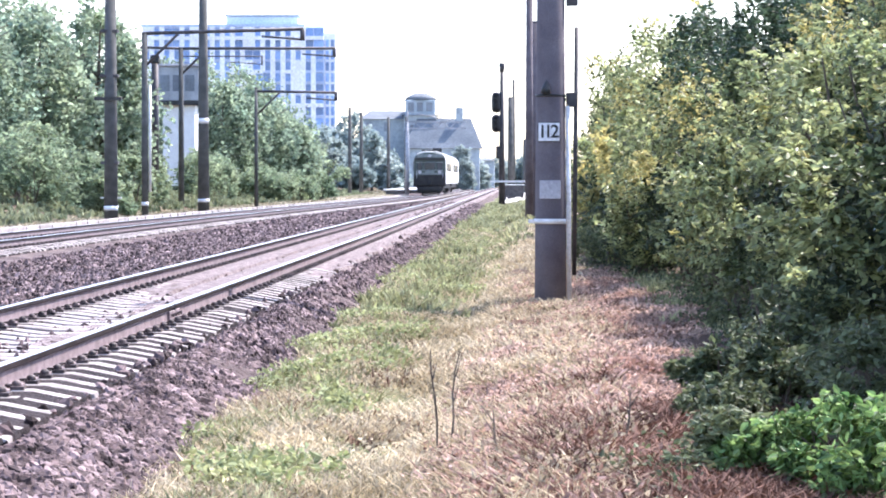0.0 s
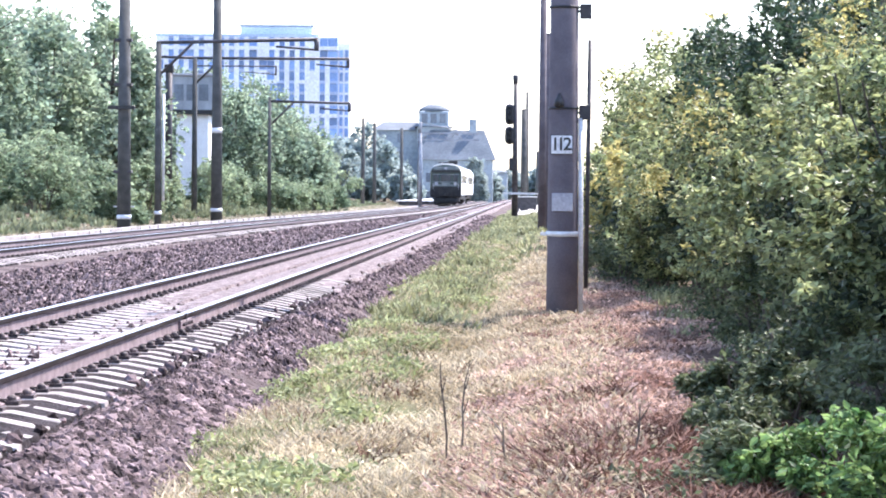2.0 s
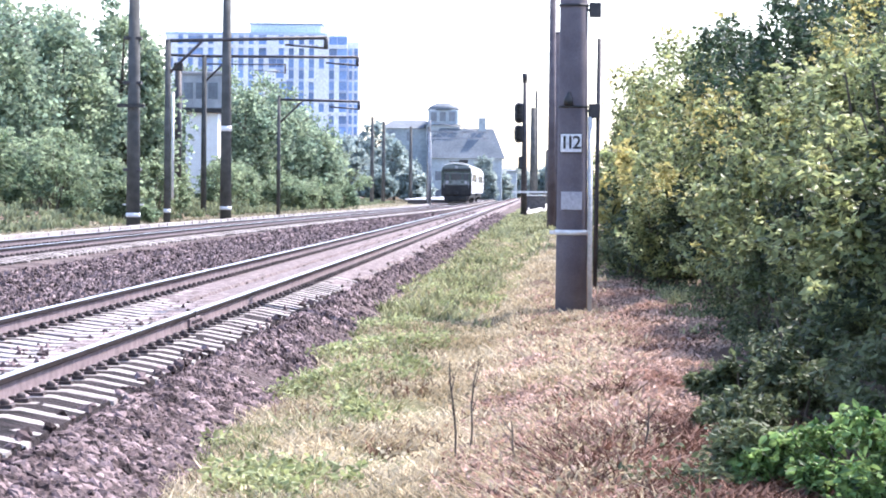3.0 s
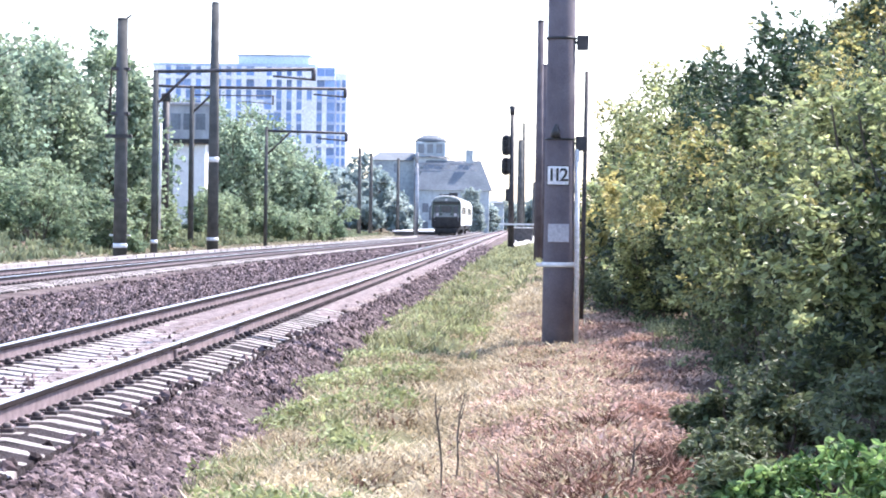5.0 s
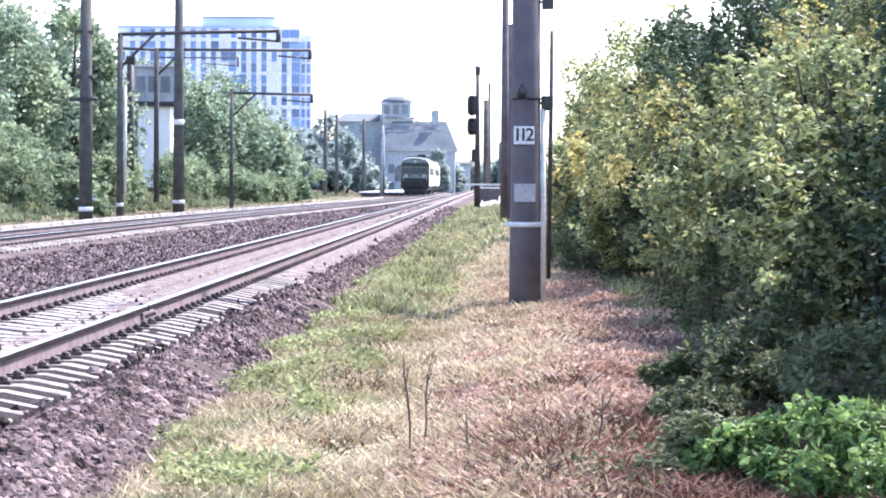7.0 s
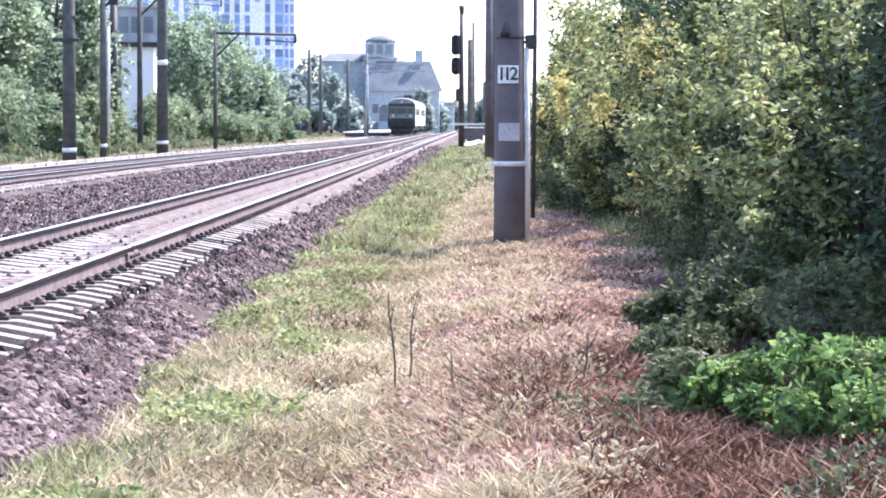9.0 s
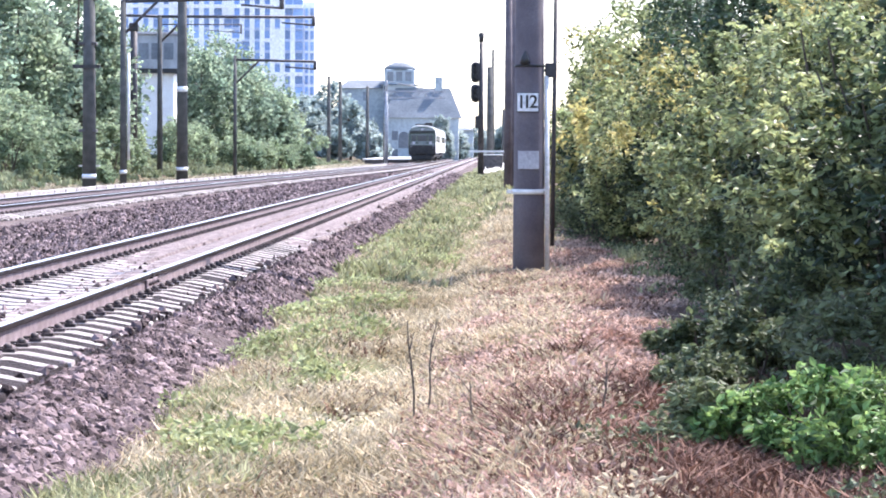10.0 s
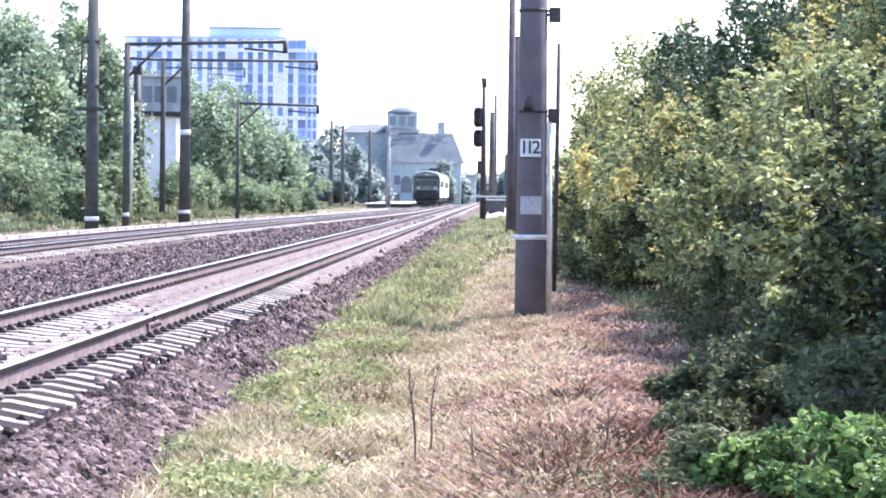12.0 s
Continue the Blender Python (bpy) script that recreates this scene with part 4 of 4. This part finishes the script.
fishplate(T1 + 0.795, 26.3)
build_trough()
haze_patch(-2.0, 9.0, 205, 420, 1.0)
haze_patch(-20.5, -14.2, 215, 330, 3.0)

build_main_pole()
pole("catenary_pole", 0.45, 105.3, 9.9, 0.17, 0.13, "slender grey concrete catenary pole behind the near one", collar=False)
pole("catenary_pole", 0.72, 107.25, 8.2, 0.21, 0.17, "shorter grey concrete pole beside the slender one", collar=False)
for px, py, ph in ((-0.75, 254.8, 10.1), (0.9, 340.6, 6.2), (1.1, 429, 8.5)):
    pole("catenary_pole", px, py, ph, 0.32, 0.26, "far grey concrete catenary pole along the near track", M_CONCD, collar=False)
pole("catenary_pole", -0.46, 258.7, 11.9, 0.2, 0.13, "slender far pole beside a thicker one", M_CONCD, collar=False)
signal_mast(-1.16, 183.3)
relay_box(-0.4, 231.4)

p = pole("catenary_pole", -15.5, 97.5, 9.25, 0.27, 0.21, "grey concrete catenary pole with a white band", material=M_CONCD, z=-0.4)
part("bracket", cubed(-0.58, -0.36, 4.72, 0.46, -0.24, 4.86), M_BLACK, p)
part("foot_clamp", cubed(-0.4, -0.05, 1.0, 0.4, 0.05, 1.06), M_PIPE, p)
part("top_pin", rod((0, 0, 9.2), (0.35, 0, 9.42), 0.04), M_STEEL, p)
for h in (7.3, 5.6, 2.3):
    part("fitting", cubed(-0.38, -0.2, h, 0.3, 0.2, h + 0.12, 0.02), M_STEEL, p)
p = pole("catenary_pole", -17.8, 122.2, 8.75, 0.17, 0.14, "pale-edged concrete pole carrying a long cantilever", material=M_CONCD, z=-0.45)
cantilever(p, 8.75, 7.6, -0.2)
part("wire_post", rod((0.25, 0, 1.2), (0.25, 0, 6.3), 0.07), M_PIPE, p)
p = pole("catenary_pole", -15.95, 130, 12.6, 0.30, 0.2, "tall dark concrete mast with white bands", material=M_CONCD, z=-0.35)
part("painted_band", tube(bmesh.new(), [(0, 0, 4.54), (0, 0, 4.80)], [0.277, 0.274], 20), M_WHITE, p, "white painted band")
p = pole("catenary_pole", -20.5, 156, 9.5, 0.18, 0.14, "dark concrete pole with a double cantilever", material=M_CONCD, z=-0.15, collar=False)
cantilever(p, 9.48, 9.4, 0.0)
part("rear_arm", rod((-2.5, 0, 9.55), (0, 0, 9.48), 0.085), M_STEEL, p)
cantilever(p, 9.0, 5.0, 0.0, 0.04, False)
p = pole("catenary_pole", -23.0, 162.5, 9.0, 0.22, 0.22, "dark steel post with a switch box", M_STEEL, z=0.2, collar=False)
part("switch_box", cubed(-0.3, -0.25, 8.5, 0.3, 0.25, 9.05, 0.1), M_BLACK, p)
p = pole("catenary_pole", -17.15, 168, 7.75, 0.13, 0.10, "grey concrete pole with a low cantilever", material=M_CONCD, z=-0.4, collar=False)
cantilever(p, 7.55, 5.3, 0.1)
for px, py, ph in ((-19.6, 299, 9.6), (-18.9, 309.4, 9.3), (-17.4, 344.5, 9.6), (-13.6, 312, 8.8)):
    pole("catenary_pole", px, py, ph, 0.24, 0.18, "far dark concrete catenary pole", M_CONCD, z=0.2, collar=False)
portal(-12.6, -6.2, 292, 8.0)
platform = tagged(empty("station_platform", pose(0, 0, 0.12)), "pale concrete station platform beside the second track", "platform", kind="structure")
part("slab", cubed(-16.8, 320, 0.0, -10.75, 430, 0.14, 0.01), M_PIPE, platform, "pale concrete slab")
# The dark material on this face stands for shade below the slab.
part("face", cubed(-16.5, 320.3, -0.9, -11.0, 430, 0.0), M_STEEL, platform, "brick face coloured dark for shade")
part("edge_strip", cubed(-11.15, 320.2, 0.142, -10.80, 430, 0.155), M_WHITE, platform, "white edge strip")
white_tower(-27.4, 208, 0.2)

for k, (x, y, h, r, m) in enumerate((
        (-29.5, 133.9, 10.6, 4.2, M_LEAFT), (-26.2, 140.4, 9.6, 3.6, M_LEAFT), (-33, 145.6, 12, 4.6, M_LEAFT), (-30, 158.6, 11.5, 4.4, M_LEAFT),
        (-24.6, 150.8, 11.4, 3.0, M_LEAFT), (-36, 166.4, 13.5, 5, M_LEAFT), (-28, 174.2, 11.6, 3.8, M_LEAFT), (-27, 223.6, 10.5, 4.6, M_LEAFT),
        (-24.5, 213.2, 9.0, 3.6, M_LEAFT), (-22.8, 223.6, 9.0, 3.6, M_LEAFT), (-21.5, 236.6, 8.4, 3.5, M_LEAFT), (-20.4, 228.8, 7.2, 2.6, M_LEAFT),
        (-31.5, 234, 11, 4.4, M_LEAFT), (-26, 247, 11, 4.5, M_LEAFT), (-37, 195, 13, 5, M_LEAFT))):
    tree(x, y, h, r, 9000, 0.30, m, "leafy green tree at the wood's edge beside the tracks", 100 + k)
for k, (x, y, rx, h) in enumerate(((-23, 119.6, 2.6, 3.2), (-20.2, 124.8, 1.6, 1.8), (-24.5, 130, 3, 4), (-22, 145.6, 2.2, 3), (-22, 182, 2.4, 3.4),
                                   (-20.5, 202.8, 2.2, 2.4), (-18.8, 218.4, 2.0, 2.2), (-24, 195, 2.0, 3.0), (-18.5, 247, 2.2, 4.6))):
    bush(x, y, rx, rx, h, 3000, 0.24, M_SCRUB, "low green scrub at the wood's edge", 300 + k, group="scrub by the wood")
for k, (x, y, rx, h) in enumerate(((-26.5, 118, 2.8, 3.6), (-24.2, 124, 2.4, 3.0), (-29.5, 120, 2.8, 3.8), (-22.4, 130, 2.0, 2.6), (-19.4, 205, 1.8, 2.6), (-21.6, 210, 2.2, 3.6),
                                   (-17.6, 225, 1.8, 2.4), (-23.8, 200, 2.2, 3.4), (-25.6, 176, 1.8, 2.8), (-28.6, 186, 2.0, 3.6), (-27.2, 150, 2.4, 3.4))):
    bush(x, y, rx, rx, h, 3600, 0.22, M_SCRUB, "rounded green bush in front of the trees", 340 + 3 * k, group="scrub by the wood")

apartment_block(-75.2, 676, 0.6)
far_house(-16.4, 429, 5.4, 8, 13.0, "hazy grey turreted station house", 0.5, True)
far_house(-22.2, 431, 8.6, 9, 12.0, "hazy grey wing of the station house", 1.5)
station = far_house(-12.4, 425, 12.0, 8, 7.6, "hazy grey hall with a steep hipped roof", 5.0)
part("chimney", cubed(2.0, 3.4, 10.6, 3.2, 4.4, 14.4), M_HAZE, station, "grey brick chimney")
for cx in (-3.0, 0.0, 3.0):
    bm = cubed(-0.9 + cx, -0.12, 2.6, 0.9 + cx, -0.06, 4.4)
    tube(bm, [(cx, -0.116, 4.4), (cx, -0.05, 4.4)], [0.9, 0.9], 20)
    part("arched_window", bm, M_PANE, station)
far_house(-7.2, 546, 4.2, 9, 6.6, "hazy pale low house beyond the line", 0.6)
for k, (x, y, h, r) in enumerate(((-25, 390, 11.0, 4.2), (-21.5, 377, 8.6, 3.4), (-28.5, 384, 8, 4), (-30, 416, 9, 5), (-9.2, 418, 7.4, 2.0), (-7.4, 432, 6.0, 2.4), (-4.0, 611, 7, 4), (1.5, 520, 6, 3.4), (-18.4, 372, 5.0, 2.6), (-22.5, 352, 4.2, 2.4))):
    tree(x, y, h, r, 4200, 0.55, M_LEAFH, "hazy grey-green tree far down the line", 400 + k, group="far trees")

# First bush is unseen, added to shade the bank; y 16.38 is raised likewise.
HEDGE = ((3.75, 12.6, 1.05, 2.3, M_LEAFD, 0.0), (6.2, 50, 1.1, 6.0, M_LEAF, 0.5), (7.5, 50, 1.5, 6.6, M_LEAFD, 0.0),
         # Dark leaves at y 16.38 and 20.54 paint the near hedge's shade.
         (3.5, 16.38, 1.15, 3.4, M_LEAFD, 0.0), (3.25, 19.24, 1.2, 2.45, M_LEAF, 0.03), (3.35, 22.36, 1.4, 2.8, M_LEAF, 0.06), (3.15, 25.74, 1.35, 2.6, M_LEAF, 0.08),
         (3.3, 29.38, 1.5, 2.9, M_LEAF, 0.2), (3.0, 33.8, 1.45, 2.8, M_LEAF, 0.25), (2.95, 38.35, 1.45, 2.9, M_LEAF, 0.3), (3.0, 43.55, 1.5, 3.0, M_LEAF, 0.4),
         (2.9, 49.4, 1.5, 3.0, M_LEAF, 0.35), (2.7, 55.9, 1.35, 3.1, M_LEAF, 0.75), (2.7, 62.4, 1.4, 3.0, M_LEAF, 0.6), (3.0, 70.2, 1.6, 3.4, M_LEAF, 0.2),
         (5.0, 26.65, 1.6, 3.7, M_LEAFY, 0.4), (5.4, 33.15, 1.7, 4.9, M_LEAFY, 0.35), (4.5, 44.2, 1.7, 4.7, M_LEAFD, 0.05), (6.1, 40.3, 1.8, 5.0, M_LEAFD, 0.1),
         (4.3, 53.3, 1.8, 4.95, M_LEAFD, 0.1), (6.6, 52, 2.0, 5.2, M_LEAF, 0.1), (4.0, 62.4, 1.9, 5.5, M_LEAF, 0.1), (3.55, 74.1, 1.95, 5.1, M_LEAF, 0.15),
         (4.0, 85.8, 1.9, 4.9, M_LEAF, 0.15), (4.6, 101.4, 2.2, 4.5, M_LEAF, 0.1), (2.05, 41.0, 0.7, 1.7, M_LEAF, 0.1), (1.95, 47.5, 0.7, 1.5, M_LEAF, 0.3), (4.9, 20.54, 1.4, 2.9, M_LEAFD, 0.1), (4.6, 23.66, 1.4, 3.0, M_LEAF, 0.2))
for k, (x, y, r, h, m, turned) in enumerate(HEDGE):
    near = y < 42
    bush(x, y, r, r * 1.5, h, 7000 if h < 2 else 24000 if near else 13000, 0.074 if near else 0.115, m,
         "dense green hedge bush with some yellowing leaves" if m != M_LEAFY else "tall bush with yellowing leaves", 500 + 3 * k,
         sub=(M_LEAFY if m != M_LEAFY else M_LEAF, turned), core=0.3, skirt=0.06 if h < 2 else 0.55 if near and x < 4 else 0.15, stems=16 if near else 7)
for k, (x, y, r, h) in enumerate(((2.45, 26.65, 0.5, 0.9), (2.3, 22.1, 0.55, 0.9), (2.05, 18.46, 0.5, 0.8), (2.5, 31.2, 0.5, 0.9), (2.2, 15.86, 0.5, 0.7), (1.3, 16.4, 0.30, 0.26), (1.45, 18.8, 0.3, 0.3), (1.75, 17.4, 0.3, 0.45), (1.55, 44, 0.6, 0.8), (1.5, 50, 0.6, 0.9))):
    bush(x, y, r, r * 1.4, h, 2600, 0.055, M_UND, "low olive green undergrowth below the hedge", 700 + 3 * k, 5, "undergrowth", "undergrowth", "undergrowth")
bush(1.80, 13, 0.66, 0.54, 0.46, 6400, 0.060, M_LEAFB, "low bright green leafy plant on the bank", 800, 9, "", "plant", "leafy_plant", hollow=0.4)
bush(1.12, 13.5, 0.30, 0.4, 0.34, 2600, 0.05, M_UND, "low dull green leafy plant on the bank", 830, 6, "", "plant", "leafy_plant", hollow=0.15)


def dry_stalk(x, y, h, bend, seed):
    z = float(ground_z(x, y))
    ob = tagged(empty("dry_stalk", pose(x, y, z)), "dead brown weed stalk standing in the grass", "weed", "dry stalks")
    rng = random.Random(seed)
    pts = [(bend * t + rng.uniform(-0.012, 0.012), 0, h * t - 0.02) for t in (0, 0.3, 0.55, 0.8, 1.0)]
    part("stem", tube(bmesh.new(), pts, [0.007, 0.0065, 0.006, 0.005, 0.003], 6), M_BARK, ob)
    for t in (0.45, 0.7):
        a = Vector((bend * t, 0, h * t))
        part("twig", rod(a, a + Vector((rng.uniform(-0.08, 0.08), 0.02, 0.10)), 0.005, 0.002, 5), M_BARK, ob)


dry_stalk(-0.50, 16.1, 0.66, -0.05, 1)
dry_stalk(-0.44, 16.4, 0.62, 0.06, 2)
dry_stalk(-0.12, 15.1, 0.30, -0.03, 3)
dry_stalk(0.62, 14.6, 0.32, 0.03, 4)


def patchy(x, y, f=1.3, shift=0.0):
    return np.sin(x * 2.3 * f + 1.7 * np.sin(y * 0.9 * f + shift)) + np.sin(y * 1.1 * f + 2.0 * np.sin(x * 1.3 * f + shift))


def verge(lo, hi, y0, y1, power, shift, cut):
    def place(rng, n):
        y = y0 + (y1 - y0) * rng.random(n) ** power
        x = rng.uniform(lo, hi, n) + rng.normal(0, 0.12, n)
        keep = patchy(x, y, 1.3, shift) > cut
        return x[keep], y[keep]
    return place


def strip(ys, los, his, y0, y1, power, shift, cut):
    """Like verge(), between two edges that wander along the line."""
    def place(rng, n):
        y = y0 + (y1 - y0) * rng.random(n) ** power
        lo, hi = np.interp(y, ys, los), np.interp(y, ys, his)
        x = lo + (hi - lo) * rng.random(n) + rng.normal(0, 0.14, n)
        keep = patchy(x, y, 1.3, shift) > cut
        return x[keep], y[keep]
    return place


EDGE_Y = (10, 16, 20, 25, 30, 40, 60, 120, 200)
GREEN_HI = (-1.3, -1.35, -1.3, -1.2, -1.0, -0.7, -0.3, 0.0, 0.0)
RUST_LO, RUST_HI = (-0.5, -0.36, -0.4, -0.45, -0.2, -0.1, 0, 0, 0), (0.15, 0.55, 1.25, 1.65, 1.95, 2.1, 2.2, 2.2, 2.2)
blades("grass", 62000, strip(EDGE_Y, [-2.35] * 9, GREEN_HI, 11, 190, 2.2, 0.0, 0.0), 0.10, 0.020, M_GRASS, "green grass on the slope beside the ballast", 11, 1.3)
blades("dry_grass", 125000, strip(EDGE_Y, [-2.3] * 9, (0.3, 0.4, 0.5, 0.7, 0.9, 0.9, 0.9, 0.9, 0.9), 10.5, 95, 2.0, 1.0, -1.35), 0.09, 0.015, M_STRAW, "dry straw-coloured grass on the bank", 12, 2.2, spread=0.09)
blades("dry_grass", 16000, verge(-2.2, 3.2, -8, 10.8, 1.0, 1.0, -1.2), 0.09, 0.017, M_STRAW, "dry trodden grass where the bank widens", 41, 2.2, spread=0.09)
blades("grass", 9000, verge(-2.35, -1.2, -8, 11.2, 1.0, 0.0, -0.4), 0.10, 0.020, M_GRASS, "green grass at the ballast's foot", 42, 1.3)
blades("dead_grass", 90000, strip(EDGE_Y, RUST_LO, RUST_HI, 11.0, 44, 1.4, 2.0, -1.2), 0.045, 0.018, M_RUST, "reddish dead grass on the low mound", 13, 3.6, spread=0.08)
blades("dead_stems", 16000, strip(EDGE_Y, RUST_LO, RUST_HI, 10.5, 34, 1.3, 6.0, -0.2), 0.07, 0.014, M_DEADST, "dark reddish dead stems on the low mound", 17, 2.6, tuft=12, spread=0.06)
blades("dead_stems", 9000, verge(-1.9, -0.1, 11, 40, 1.5, 8.5, 0.6), 0.10, 0.013, M_DEADST, "dark withered stems among the straw", 29, 1.6, tuft=10, spread=0.10)
blades("dead_stems", 7000, verge(-0.05, 0.6, 13.2, 19.0, 1.2, 3.3, 0.1), 0.10, 0.016, M_DEADST, "clumps of dark reddish dead stems", 33, 2.2, tuft=18, spread=0.07)
blades("grass", 5000, verge(1.7, 2.3, 15, 55, 1.5, 3.0, 0.4), 0.14, 0.018, M_GRASS, "green grass along the foot of the hedge", 14, 1.0)
blades("tall_grass", 30000, strip(EDGE_Y, [-2.3] * 9, (-1.0, -1.0, -1.0, -1.0, -1.0, -0.8, -0.2, 1.0, 1.6), 34, 200, 1.15, 9.0, -0.4), 0.17, 0.035, M_GRASS, "long green grass on the far part of the bank", 19, 1.0)
blades("tall_grass", 40000, verge(-30, -19.0, 78, 330, 1.2, 4.0, -1.2), 0.30, 0.06, M_FIELD, "rough grey-green grass beyond the far track", 15, 0.8)
blades("dry_grass", 42000, verge(-19.5, -14.9, 65, 420, 1.3, 5.0, -1.0), 0.09, 0.05, M_DRYF, "dry grass beyond the far track", 16, 1.6, spread=0.25)


def weeds(name, n, place, height, size, material, label, seed):
    """Broad-leaved weeds in low patches on the ground."""
    rng = np.random.default_rng(seed)
    x, y = place(rng, n // 26)
    x, y = np.repeat(x, 26) + rng.normal(0, 0.07, 26 * len(x)), np.repeat(y, 26) + rng.normal(0, 0.10, 26 * len(y))
    z = ground_z(x, y) + height * rng.random(len(x)) ** 1.3
    ob = leaf_mesh(name, np.stack([x, y, z], -1), size, material, None, seed + 1, droop=-0.2)
    return tagged(ob, label, "weeds", kind="stuff")


weeds("weeds", 60000, strip(EDGE_Y, [-2.4] * 9, GREEN_HI, 11, 75, 2.0, 0.6, 0.8), 0.16, 0.055, M_WEED, "light green broad-leaved weeds along the ballast edge", 21)
weeds("weeds", 44000, verge(-1.9, 0.6, 11, 45, 1.8, 2.6, -0.2), 0.08, 0.04, M_STRAW, "withered pale weeds on the bank", 23)
blades("dead_stems", 26000, verge(0.45, 2.9, 9.6, 17.0, 1.0, 7.0, -2.2), 0.09, 0.014, M_DEADST, "dark dead stems and litter below the leafy plant", 18, 2.6, tuft=7, spread=0.1)
weeds("weeds", 9000, verge(0.8, 2.8, 9.6, 14.5, 1.0, 8.0, 0.3), 0.12, 0.045, M_UND, "dark low weeds round the leafy plant", 27)
weeds("weeds", 9000, verge(1.75, 2.4, 14.5, 50, 1.5, 1.6, 0.1), 0.20, 0.055, M_UND, "green weeds at the foot of the hedge", 25)
weeds("leaf_litter", 52000, strip(EDGE_Y, RUST_LO, RUST_HI, 11.5, 44, 1.5, 5.2, -0.9), 0.06, 0.045, M_RUST, "reddish fallen leaves and broken stalks on the mound", 31)
scatter_stones(BED_X, BED_Z, 20000, 11.0, 24.0, 1.2, 0.85, 1.0, icosa(), 3)
scatter_stones(BED_X, BED_Z, 48000, 20.0, 75.0, 1.5, 0.5, 1.1, octa(), 4)
scatter_stones(BED_X, BED_Z, 26000, 65.0, 170.0, 1.2, 0.3, 1.5, octa(), 5)

TRAIN = [(build_car("locomotive", 25.0, "dark green railcar end with pale sides and grey roof", True), 0.0),
         (build_car("carriage", 27.0, "pale carriage with a dark end coupled behind", False), 25.6)]
motions()
